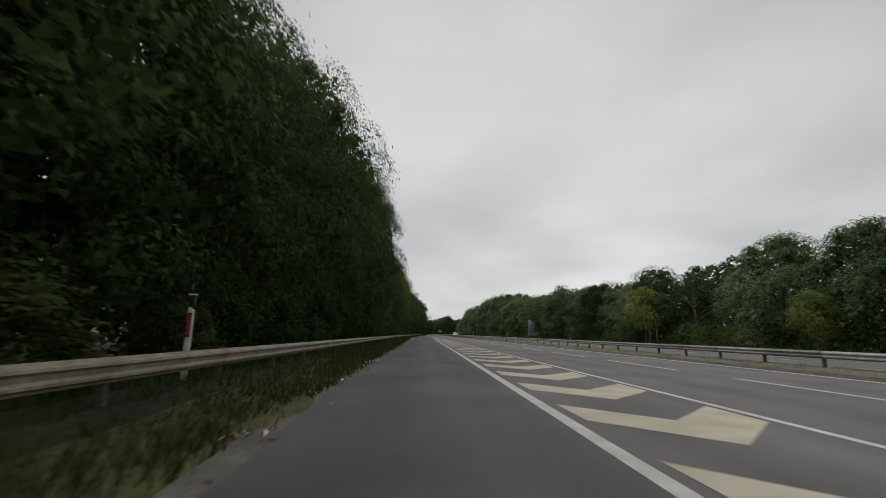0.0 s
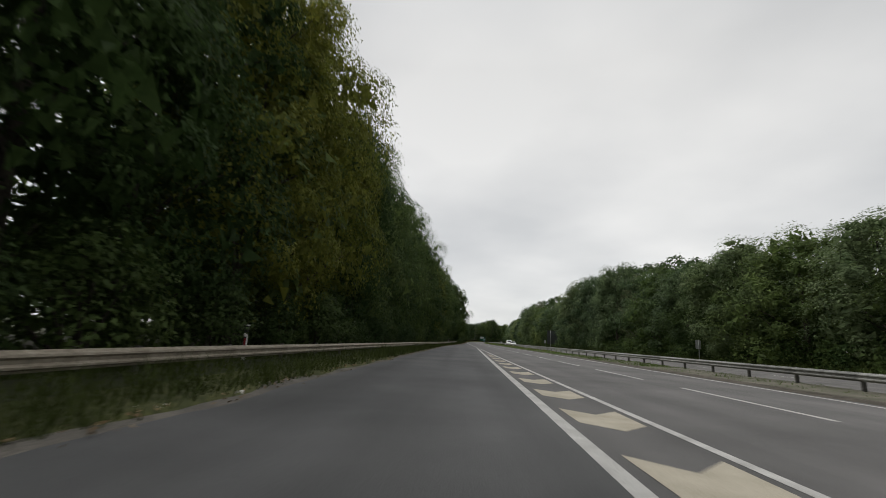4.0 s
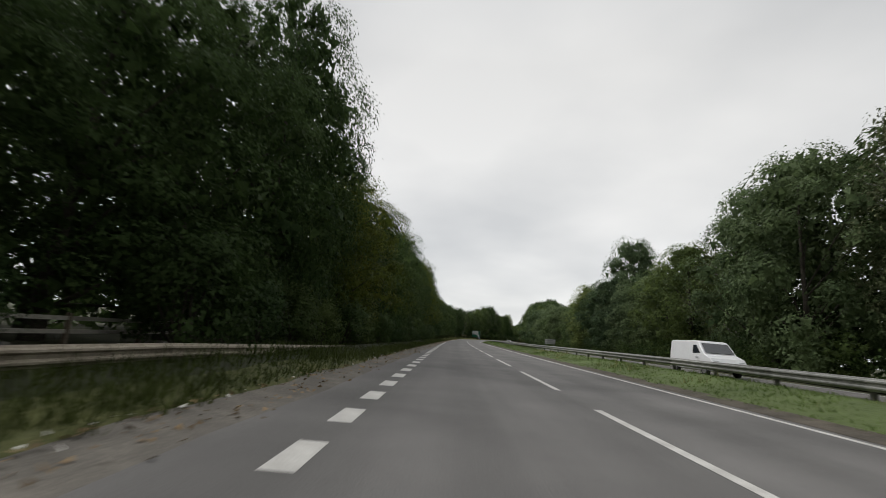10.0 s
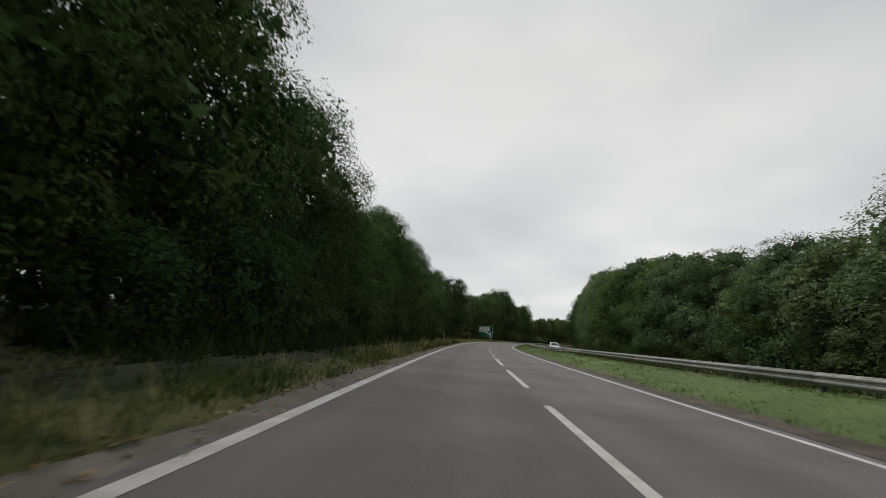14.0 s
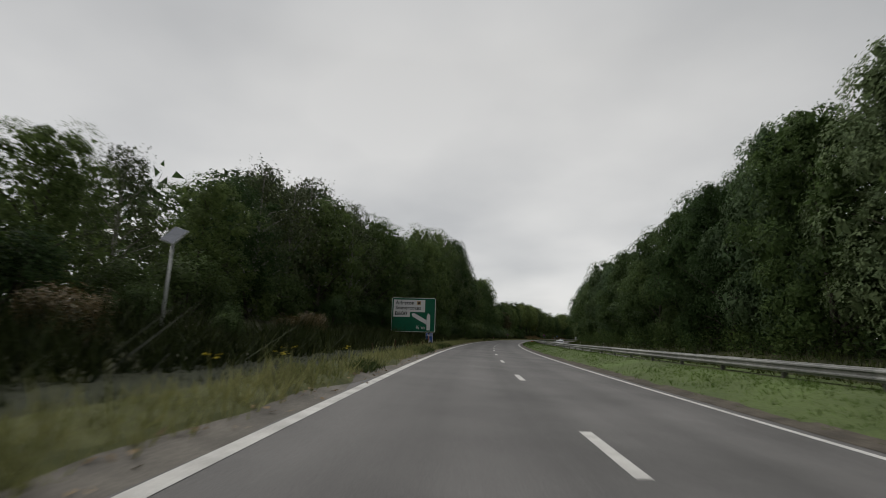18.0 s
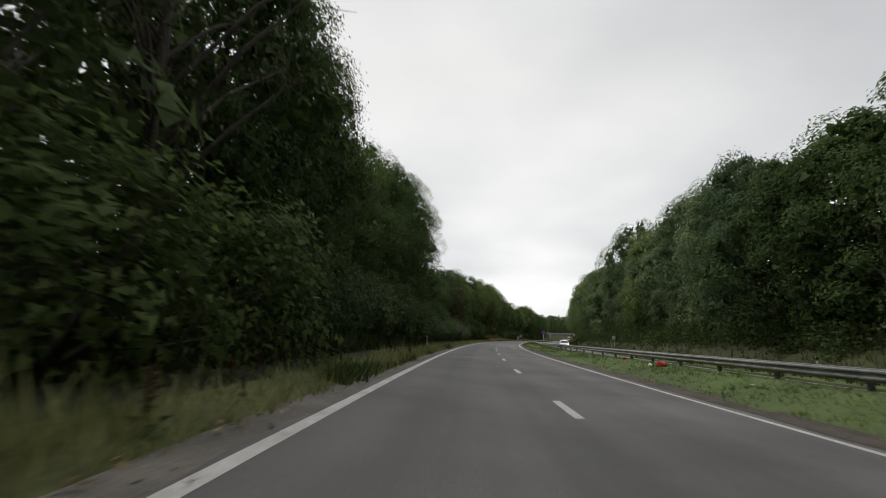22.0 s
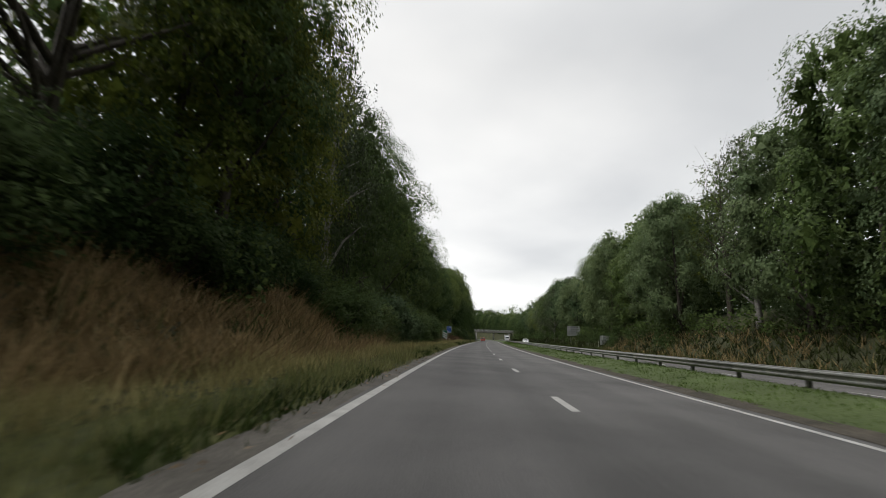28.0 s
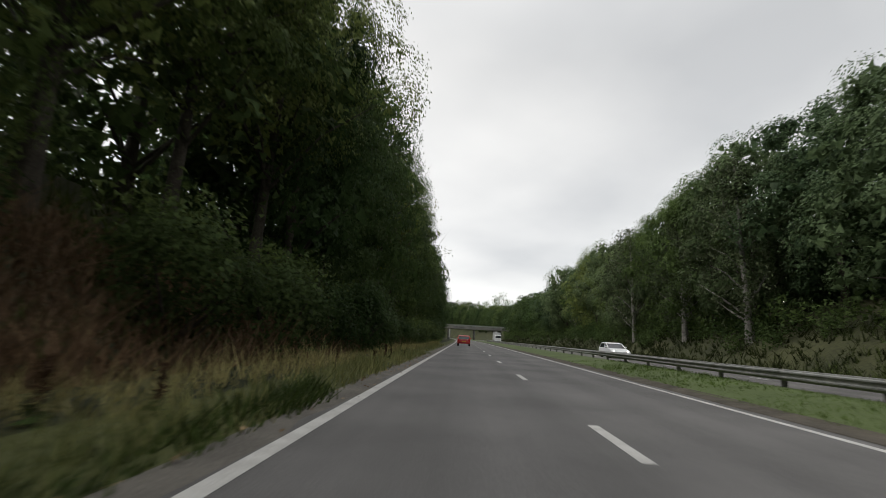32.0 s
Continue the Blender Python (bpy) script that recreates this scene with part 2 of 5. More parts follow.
BIRCH_BARK = speckled("pale_birch_bark", (0.06, 0.055, 0.05), (0.3, 0.285, 0.26), 1.5, 9.0, 0.85, 0, 0.5, 0.2)
STEEL = speckled("weathered_galvanised_steel", (0.12, 0.122, 0.114), (0.3, 0.302, 0.285), 1.2, 18.0, 0.55, 0.4, 0.1, 0.4, 0.28)
STAINED_STEEL = speckled("stained_cream_steel", (0.13, 0.105, 0.075), (0.4, 0.36, 0.29), 1.3, 16.0, 0.6, 0.25, 0.15, 0.3)
DULL_STEEL = speckled("dirty_galvanised_steel", (0.07, 0.068, 0.06), (0.2, 0.195, 0.18), 1.5, 14.0, 0.65, 0.3, 0.15, 0.3)


# ---- mesh helpers ----
def solid(name, verts, faces, mat, smooth=False):
    me = bpy.data.meshes.new(name)
    verts = np.asarray(verts, np.float32)
    me.from_pydata(verts.tolist() if len(verts) < 4000 else [tuple(v) for v in verts], [], faces)
    me.materials.append(mat)
    if smooth:
        me.shade_smooth()
    return me


def soup(name, verts, corners, mat, facing=None):
    """A mesh of many loose faces that all have the same number of corners, laid down in order; facing rounds their shading, one normal a face."""
    me = bpy.data.meshes.new(name)
    count = len(verts) // corners
    if facing is not None:
        tri = np.asarray(verts).reshape(-1, 3, 3).copy()
        turned = (np.cross(tri[:, 1] - tri[:, 0], tri[:, 2] - tri[:, 0]) * facing).sum(1) < 0
        tri[turned] = tri[turned][:, ::-1]
        verts = tri.reshape(-1, 3)
    me.vertices.add(len(verts))
    me.vertices.foreach_set("co", np.asarray(verts, np.float32).ravel())
    me.loops.add(len(verts))
    me.loops.foreach_set("vertex_index", np.arange(len(verts), dtype=np.int32))
    me.polygons.add(count)
    me.polygons.foreach_set("loop_start", np.arange(0, len(verts), corners, dtype=np.int32))
    me.polygons.foreach_set("loop_total", np.full(count, corners, dtype=np.int32))
    me.update(calc_edges=True)
    me.materials.append(mat)
    if facing is not None:
        unit = facing / np.linalg.norm(facing, axis=1)[:, None]
        me.normals_split_custom_set_from_vertices(np.repeat(unit, corners, 0).astype(np.float32))
    return me


def put(name, me, parent=None, m=None, label="", category="", group="", kind=""):
    ob = new(name, me)
    ob.parent = parent
    if m is not None:
        ob.matrix_basis = m
    return tagged(ob, label, category, group, kind)


def base(name, m, label, category, group=""):
    return put(name, None, None, m, label, category, group)


def mesh_of(bm, name, mat, smooth=False, bevel=0.0):
    if bevel:
        bmesh.ops.bevel(bm, geom=bm.edges[:], offset=bevel, segments=1, affect="EDGES", profile=0.5)
    me = bpy.data.meshes.new(name)
    bm.to_mesh(me)
    bm.free()
    me.materials.append(mat)
    if smooth:
        me.shade_smooth()
    return me


def part(name, bm, mat, parent, label="", m=None, smooth=False, bevel=0.0):
    return put(name, mesh_of(bm, name, mat, smooth, bevel), parent, m, label)


def box(x, y, z, at=(0, 0, 0), bm=None):
    bm = bm or bmesh.new()
    bmesh.ops.create_cube(bm, size=1.0, matrix=Matrix.Translation(at) @ Matrix.Diagonal((x, y, z, 1)))
    return bm


def rod(radius, length, at=(0, 0, 0), sides=10, top=None, bm=None, turn=None):
    bm = bm or bmesh.new()
    m = Matrix.Translation(at) @ (turn or Matrix()) @ Matrix.Translation((0, 0, length / 2))
    bmesh.ops.create_cone(bm, cap_ends=True, segments=sides, radius1=radius, radius2=radius if top is None else top, depth=length, matrix=m)
    return bm


def prism(outline, depth, axis="y", bm=None, at=(0, 0, 0)):
    """An outline in two coordinates pushed through the third, centred on it."""
    bm = bm or bmesh.new()
    rows = []
    for k in (-depth / 2, depth / 2):
        rows.append([bm.verts.new(Vector({"y": (a, k, b), "x": (k, a, b), "z": (a, b, k)}[axis]) + Vector(at)) for a, b in outline])
    n = len(outline)
    bm.faces.new(rows[0])
    bm.faces.new(rows[1][::-1])
    for i in range(n):
        bm.faces.new((rows[0][i], rows[1][i], rows[1][(i + 1) % n], rows[0][(i + 1) % n]))
    bmesh.ops.recalc_face_normals(bm, faces=bm.faces[:])
    return bm


def ribbon(name, s0, s1, step, profile, mat, mapped=False):
    """A strip along the road: profile(s) gives its (d, z) points from one side to the other."""
    rows = np.arange(s0, s1 + step * 0.5, step)
    verts, chart, width = [], [], 0
    for s in rows:
        pts = profile(s)
        chart += [(d, s) for d, _ in pts]
        width = len(pts)
        for d, z in pts:
            x, y = plan(s, d)
            verts.append((float(x), float(y), z + fall(s, d)))
    faces = [(i * width + k, i * width + k + 1, (i + 1) * width + k + 1, (i + 1) * width + k) for i in range(len(rows) - 1) for k in range(width - 1)]
    me = solid(name, verts, faces, mat)
    if mapped:
        layer = me.uv_layers.new(name="lanes")
        for loop in me.loops:
            layer.data[loop.index].uv = chart[loop.vertex_index]
    return me


# ---- the lie of the land ----
def left_edge(s):
    return along(s, (-100, -11.0), (130, -10.9), (190, -9.6), (235, -7.2), (262, -6.2), (320, -5.3), (365, -4.6), (390, -4.3), (420, -4.2), (1300, -4.2))


def left_line(s):
    return along(s, (0, -4.08), (372, -4.05), (392, -3.65), (1300, -3.65))


def mound(s):
    return along(s, (100, 0.0), (220, 0.06), (265, 0.15), (300, 0.22), (345, 0.18), (400, 0.34), (480, 0.38), (590, 0.38), (640, 0.32), (745, 0.2), (800, 0.12), (857, 0.15), (890, 0.05))


def crest(s):
    """How far the reservation's turf is heaped up under the barrier's rails."""
    return along(s, (180, 0.0), (250, 0.13), (340, 0.15), (400, 0.18), (560, 0.16), (640, 0.13), (760, 0.14), (900, 0.15))


def left_bank(s):
    """Height of the bank on the left at 10 m beyond its foot."""
    return along(s, (380, 0.0), (430, 0.8), (520, 1.2), (600, 2.8), (700, 5.6), (900, 6.3), (1300, 5.0))


def right_bank(s):
    return along(s, (380, 0.0), (480, 2.0), (560, 3.5), (700, 5.5), (850, 6.0), (1120, 6.5), (1250, 12), (1400, 20))


def flat_z(s, d):
    e = left_edge(s)
    if d < e:
        u = e - d
        rise = left_bank(s) * float(np.interp(u, [3.2, 6, 11, 14, 60, 110], [0, 0.28, 0.86, 1.0, 1.1, 0]))
        return 0.04 + min(u, 1.2) * 0.06 + rise
    if d < 4.3:
        return -0.08
    if d < 8.2:
        return 0.03 + (mound(s) + crest(s)) * float(np.interp(d, [4.4, 6.2, 7.3, 8.2], [0, 0.85, 1.0, 0.5]))
    if d < 16.7:
        return -0.08
    u = d - 16.7
    return 0.04 + min(u, 1.0) * 0.08 + right_bank(s) * float(np.interp(u, [2.5, 5, 10, 14, 60, 110], [0, 0.3, 0.85, 1.0, 1.1, 0]))


def ground_z(s, d):
    return flat_z(s, d) + fall(s, d)


def ground_profile(s):
    e = left_edge(s)
    left = [-420, -200, -90, e - 40, e - 22, e - 16, e - 13, e - 11, e - 9, e - 7.5, e - 6, e - 5, e - 4, e - 3.2, e - 2.2, e - 1.2, e - 0.6, e - 0.05]
    rest = [e + 0.3, -1.0, 3.9, 4.35, 4.8, 5.5, 6.2, 6.8, 7.3, 7.8, 8.15, 8.5, 12.5, 16.4, 16.75, 17.7, 19.2, 20.5, 21.7, 23, 25, 27, 29, 31, 36, 46, 90, 200, 420]
    out = []
    for k, d in enumerate(left + rest):
        z = flat_z(s, d)
        if abs(d) > 5 and z > 0:
            z += 0.10 * noise.noise(Vector((s * 0.21, d * 0.4, 2.0))) * min(1.0, (abs(d) - 4.5) * 0.3)
        out.append((d, z))
    return out


def hatch_left(s):
    """The hatching's left border, which runs in to the lane's edge."""
    return along(s, (-60, -8.2), (23, -7.2), (40, -7.0), (75, -6.55), (100, -6.15), (125, -5.6), (150, -5.1), (180, -4.45), (196, -4.2))


ground = put("ground", ribbon("ground", -200, 1700, 5.0, ground_profile, SOIL), label="woodland floor and banks of dark soil and leaf litter", kind="structure")
far = bmesh.new()
bmesh.ops.create_circle(far, cap_ends=True, segments=48, radius=4200, matrix=Matrix.Translation((0, 500, -2.5)))
put("ground_beyond", mesh_of(far, "ground_beyond", SOIL), label="dark country beyond the woods", kind="structure")

road = put("road", ribbon("road", -180, 1600, 4.0, lambda s: [(left_edge(s), 0.0), (-8.0 if left_edge(s) < -8.2 else left_edge(s) * 0.6 - 1.6, 0.0), (-1.8, 0.0), (0, 0.0), (1.8, 0.0), (4.3, 0.0)], ASPHALT, True),
           label="dual carriageway of dark worn asphalt", kind="structure")
put("slip_lane", ribbon("slip_lane", -120, 184, 4.0, lambda s: [(left_edge(s), 0.003), (left_edge(s) * 0.5 + hatch_left(s) * 0.5, 0.003), (hatch_left(s) - 0.05, 0.003)], NEW_ASPHALT, True), label="merging lane of darker, newer asphalt", kind="structure")
put("road_opposite", ribbon("road_opposite", -180, 1600, 4.0, lambda s: [(8.1, 0.0), (12.2, 0.0), (16.7, 0.0)], OLD_ASPHALT, True), label="opposite carriageway of worn grey asphalt", kind="structure")


def wobble(s, k, amount):
    return amount * noise.noise(Vector((s * 0.35, k, 5.0))) + 0.5 * amount * noise.noise(Vector((s * 1.3, k, 9.0)))


def shoulder(s):
    return along(s, (200, 0.3), (245, 0.9), (330, 0.9), (375, 0.5), (400, 0.45))


put("verge_dirt", ribbon("verge_dirt", -60, 1200, 1.0, lambda s: [(left_edge(s) - 1.0, 0.11), (left_edge(s) - 0.5, 0.085), (left_edge(s) - 0.05, 0.055), (left_edge(s) + shoulder(s) * 0.6 + wobble(s, 2, 0.12), 0.012), (left_edge(s) + shoulder(s) + wobble(s, 2, 0.3), -0.004)], DIRT), label="strip of dead leaves and dirt at the road's edge", kind="structure")
put("reserve_dirt", ribbon("reserve_dirt", -60, 1200, 1.0, lambda s: [(3.98 + wobble(s, 3, 0.12), 0.006), (4.3, 0.05), (4.5 + wobble(s, 4, 0.16), flat_z(s, 4.5) + 0.045)], DARK_DIRT), label="dirt along the central reservation", kind="structure")
put("verge_turf_edge", ribbon("verge_turf_edge", -60, 1200, 2.0, lambda s: [(left_edge(s) - 1.1 + wobble(s, 8, 0.4), flat_z(s, left_edge(s) - 1.1) + 0.078), (left_edge(s) - 0.85, flat_z(s, left_edge(s) - 0.85) + 0.078), (left_edge(s) - 0.6, flat_z(s, left_edge(s) - 0.6) + 0.078), (left_edge(s) - 0.1 + wobble(s, 7, 0.3), 0.1), (left_edge(s) + 0.08 + wobble(s, 7, 0.3), 0.015)], DRY_TURF), label="pale dry grass at the road's edge", kind="structure")
put("verge_turf", ribbon("verge_turf", -60, 1200, 2.0, lambda s: [(left_edge(s) - u + (wobble(s, 6, 0.5) if u == 3.4 else 0), flat_z(s, left_edge(s) - u) + (0.07 if u < 3.4 else -0.15)) for u in (3.4, 2.8, 2.0, 1.2, 0.75)] + [(left_edge(s) - 0.12 + wobble(s, 7, 0.3) + e, 0.09 - 0.6 * e) for e in (0, 0.14)], SHADE_TURF), label="verge turf coloured dark for the shade before the wood", kind="structure")
put("reserve_gravel", ribbon("reserve_gravel", -60, 172, 2.0, lambda s: [(d + (wobble(s, 11, 0.2) if d == 4.38 else 0), flat_z(s, d) + 0.036) for d in (4.38, 5.5, 6.2, 6.8, 7.3, 7.8)], GRAVEL), label="thin grass and grit under the central barrier", kind="structure")
put("reserve_turf", ribbon("reserve_turf", 170, 1200, 2.0, lambda s: [(d, flat_z(s, d) + 0.035) for d in (4.38, 5.5, 6.2, 6.8, 7.3, 7.8)], TURF), label="green turf of the central reservation", kind="structure")
put("far_verge_turf", ribbon("far_verge_turf", -60, 1300, 4.0, lambda s: [(d, flat_z(s, d) + 0.05) for d in (16.9, 17.7, 19.0)], TURF), label="rough turf of the far verge", kind="structure")


# ---- road markings, a few millimetres proud ----
def stripe(name, s0, s1, offset, width, mat=None, step=4.0, z=0.005):
    f = offset if callable(offset) else (lambda s: offset)
    n = max(1, int(round((s1 - s0) / step)))
    return put(name, ribbon(name, s0, s1, (s1 - s0) / n, lambda s: [(f(s) - width / 2, z), (f(s) + width / 2, z)], mat or WHITE_LINE), road)


stripe("edge_line", -100, 186, left_line, 0.15)
stripe("hatch_border", -60, 186, hatch_left, 0.2)
stripe("edge_line", 379.5, 1500, left_line, 0.19)
stripe("edge_line", -100, 1500, 3.65, 0.16)
for d in (8.55, 16.1):
    stripe("edge_line", -100, 1500, d, 0.12)
long_dash = solid("lane_mark", [(-0.075, 0, 0), (0.075, 0, 0), (0.075, 6, 0), (-0.075, 6, 0)], [(0, 1, 2, 3)], WHITE_LINE)
short_dash = solid("lane_mark", [(-0.08, 0, 0), (0.08, 0, 0), (0.08, 2, 0), (-0.08, 2, 0)], [(0, 1, 2, 3)], WHITE_LINE)
block_dash = solid("edge_mark", [(-0.15, 0, 0), (0.15, 0, 0), (0.15, 1, 0), (-0.15, 1, 0)], [(0, 1, 2, 3)], WHITE_LINE)
for k in range(-4, 46):
    put("lane_mark", long_dash, road, on_road(8.95 + 9 * k - 6, 0, 0.005))
for k in range(46, 130):
    put("lane_mark", short_dash, road, on_road(5.9 + 9 * k - 2, 0, 0.005))
for k in range(-4, 150):
    put("lane_mark", short_dash, road, on_road(3 + 9 * k, 12.3, 0.005))
for k in range(96):
    put("edge_mark", block_dash, road, on_road(187 + 2 * k, left_line(187 + 2 * k), 0.005))


def chevron(s):
    """One stroke of the hatching: a broad V whose point lies midway and looks back along the road."""
    l, r = hatch_left(s) + 0.3, left_line(s) - 0.2
    mid, bar = (l + r) / 2, 1.4
    arm = 1.05 * (r - l) / 2
    pts = [(l, s + arm), (mid, s), (r, s + arm), (r, s + arm + bar), (mid, s + bar), (l, s + arm + bar)]
    xy = [plan(b, a) for a, b in pts]
    return solid("chevron", [(float(x), float(y), 0.005) for x, y in xy], [(0, 1, 4, 5), (1, 2, 3, 4)], CREAM_LINE)


for k in range(-6, 42):
    s = 27.95 + 3.4 * k
    if left_line(s + 1) - hatch_left(s + 1) > 0.75:
        put("chevron", chevron(s), road)


# ---- trees: a few grown kinds, each planted many times on shared meshes ----
def tube(points, radii, sides=6):
    points = [Vector(p) for p in points]
    verts, faces = [], []
    for i, p in enumerate(points):
        ahead = (points[min(i + 1, len(points) - 1)] - points[max(i - 1, 0)]).normalized()
        side = ahead.cross(Vector((0.3, 1, 0.2))).normalized()
        up = ahead.cross(side)
        for k in range(sides):
            a = 2 * math.pi * k / sides
            verts.append(p + (side * math.cos(a) + up * math.sin(a)) * radii[i])
    for i in range(len(points) - 1):
        for k in range(sides):
            a, b = i * sides + k, i * sides + (k + 1) % sides
            faces.append((a, b, b + sides, a + sides))
    faces.append(tuple(range((len(points) - 1) * sides, len(points) * sides)))
    return verts, faces


def leaf_tris(rng, at, out, length, width, droop=0.0, loose=0.38):
    """Small leaves or sprays, one triangle each, at places `at` that face roughly along `out`."""
    n = len(at)
    normal = out * 0.9 + np.array([0, 0, 0.45]) + rng.normal(0, loose, (n, 3))
    normal /= np.linalg.norm(normal, axis=1)[:, None]
    run = rng.normal(0, 1, (n, 3)) + out * 0.5 - np.array([0, 0, droop])
    run -= (run * normal).sum(1)[:, None] * normal
    run /= np.linalg.norm(run, axis=1)[:, None]
    wide = np.cross(normal, run)
    size = rng.uniform(0.55, 1.35, (n, 1))
    tip = at + run * length * size - normal * 0.15 * length
    half = wide * width * 0.5 * size
    return np.stack([at - half, at + half, tip], 1).reshape(-1, 3)


def grow(seed, height, radius, low, clumps, leaves, length, width, leaf_mat, bark_mat, weeping=0.0, spread=0.8, thin=0.0, hull=0.5, hearts=0):
    """The trunk with limbs and the crown of one kind of tree: boughs that end in domed sprays of leaves."""
    rng = np.random.default_rng(seed)
    k = np.arange(clumps)
    u = ((k + rng.uniform(0, 1, clumps)) / clumps) ** 0.92
    a = k * 2.39996 + rng.normal(0, 0.35, clumps)
    lobes = 1 + 0.2 * np.sin(2 * a + seed) + 0.16 * np.sin(3 * a + 5 * u + seed * 2.0) + 0.1 * np.sin(9 * u + seed)
    env = np.sqrt(np.clip(1 - u**2.1, 0.02, 1)) * (0.62 + 0.38 * np.minimum(1, u / 0.3))
    reach = radius * env * lobes * (hull + (1.08 - hull) * np.sqrt(rng.uniform(0, 1, clumps)))
    mid = np.stack([reach * np.cos(a), reach * np.sin(a), low + (height - low) * u * 0.91], 1)
    bend = np.array([rng.normal(0, 0.02 * height), rng.normal(0, 0.02 * height)])
    mid[:, :2] += bend * u[:, None] ** 2
    out = np.stack([np.cos(a), np.sin(a), 1.4 * (u - 0.45)], 1)
    out /= np.linalg.norm(out, axis=1)[:, None]
    per = max(1, leaves // clumps)
    size = np.repeat(rng.uniform(0.55, 1.4, clumps), per)[:, None] * spread
    outs = np.repeat(out, per, 0)
    way = rng.normal(0, 1, (clumps * per, 3)) + np.array([0, 0, 0.7]) + outs * 0.75
    way /= np.linalg.norm(way, axis=1)[:, None]
    # several small twigs roughen each dome
    twig = rng.normal(0, 1, (clumps * 12, 3))
    twig /= np.linalg.norm(twig, axis=1)[:, None]
    near = (way * twig[np.repeat(k, per) * 12 + rng.integers(0, 12, clumps * per)]).sum(1)[:, None].clip(0, 1)
    off = way * np.array([1.2, 1.2, 0.8]) * (0.64 + 0.3 * rng.uniform(0, 1, (clumps * per, 1)) + 0.26 * near**3)
    off += outs * np.array([0.35, 0.35, 0.0]) - np.array([0, 0, 0.12]) * (off[:, :2] ** 2).sum(1)[:, None]
    face = way * 0.8 + outs * 0.3
    if weeping:
        strand = rng.integers(0, 9, len(off))
        seat = rng.normal(0, 0.8, (clumps * 9, 2))
        which = np.repeat(k, per) * 9 + strand
        off[:, :2] = seat[which] + rng.normal(0, 0.12, (len(off), 2))
        off[:, 2] = -np.abs(rng.uniform(0, 2.2, len(off))) * weeping + 0.5
    at = np.repeat(mid, per, 0) + off * size
    leaf = leaf_tris(rng, at, face, length, width, weeping * 1.5)
    facing = way * 0.8 + outs * 0.25 + np.array([0, 0, 0.08]) + rng.normal(0, 0.25, way.shape)
    # closely leaved hearts of the sprays, and shade leaves deep inside
    own = np.repeat(k, hearts)
    heart = mid[own] + (rng.normal(0, 0.2, (len(own), 3)) + out[own] * 0.1) * size[own * per] * np.array([1.2, 1.2, 0.8])
    deep = int(leaves / 12 * (1 - 0.9 * thin))
    pick = rng.integers(0, clumps, deep)
    core = mid[pick] * np.array([0.6, 0.6, 0.9]) + rng.normal(0, 0.45, (deep, 3))
    turned = rng.normal(0, 1, (deep + len(own), 3))
    leaf = np.concatenate([leaf, leaf_tris(rng, core, turned[:deep], 0.36, 0.32), leaf_tris(rng, heart, turned[deep:], 0.36 * spread, 0.32 * spread)])
    crown = soup("crown", leaf, 3, leaf_mat, np.concatenate([facing, turned]))
    # trunk and limbs
    top = height * (0.86 if not thin else 0.95)
    zs = np.linspace(0, 1, 7)
    r0 = 0.016 * height + 0.03
    line = [(bend[0] * z * z + 0.08 * math.sin(4 * z + seed), bend[1] * z * z + 0.08 * math.cos(3 * z + seed), top * z - 0.15) for z in zs]
    verts, faces = tube(line, [r0 * (1.35 if z == 0 else 1.0) * (1 - 0.9 * z) + 0.01 for z in zs], 7)
    for k in rng.choice(clumps, min(clumps, 16 + int(24 * thin)), replace=False):
        tip = mid[k]
        z0 = max(low * 0.6, tip[2] - 0.75 * math.hypot(tip[0], tip[1])) / top
        z0 = min(0.93, max(0.08, z0))
        root = np.array([np.interp(z0, zs, [p[j] for p in line]) for j in range(3)])
        way = tip - root
        kink = root + way * 0.5 + np.array([0, 0, 0.08 * np.linalg.norm(way)]) + rng.normal(0, 0.15, 3)
        rr = r0 * (1 - 0.85 * z0) * 0.5
        v, f = tube([root, kink, tip], [rr, rr * 0.6, 0.012], 4)
        faces += [tuple(i + len(verts) for i in q) for q in f]
        verts += v
        for _ in range(int(3 * thin)):
            end = tip + rng.normal(0, 0.9, 3) + np.array([0, 0, 0.4])
            v, f = tube([kink + (tip - kink) * rng.uniform(0.2, 0.9), end], [0.02, 0.006], 3)
            faces += [tuple(i + len(verts) for i in q) for q in f]
            verts += v
    return solid("trunk", verts, faces, bark_mat, True), crown, height


OAKS = [grow(11 + k, 14.0, 4.1, 1.5, 60, 23000, 0.13, 0.1, m, BARK, spread=1.3, hearts=19) for k, m in enumerate((LEAF_DARK, LEAF_MID, LEAF_DARK, LEAF_MID, LEAF_DARK))]
OVERHANG = [grow(19 + k, 14.0, 4.1, 1.5, 92, 46000, 0.12, 0.095, m, BARK, spread=1.2, hearts=44) for k, m in enumerate((LEAF_DARK, LEAF_MID))]
GOLDEN = [grow(31 + k, 13.5, 3.9, 1.8, 54, 20000, 0.13, 0.1, m, BARK, spread=1.25, hearts=17) for k, m in enumerate((LEAF_GOLD, LEAF_GOLD))]
BIRCHES = [grow(41 + k, 15.0, 3.5, 2.2, 85, 9500, 0.17, 0.11, m, BIRCH_BARK, 0.9, 0.75, 0.3, hearts=7) for k, m in enumerate((LEAF_GREY, LEAF_MID, LEAF_GREY))]
SAPLING = [grow(55, 6.0, 1.35, 1.9, 26, 4200, 0.12, 0.095, LEAF_BRIGHT, BARK, spread=0.75, hearts=10)]
RUSTY = [grow(51, 12.0, 3.5, 1.5, 54, 12500, 0.155, 0.12, LEAF_RUST, BARK, spread=1.15, hearts=17)]
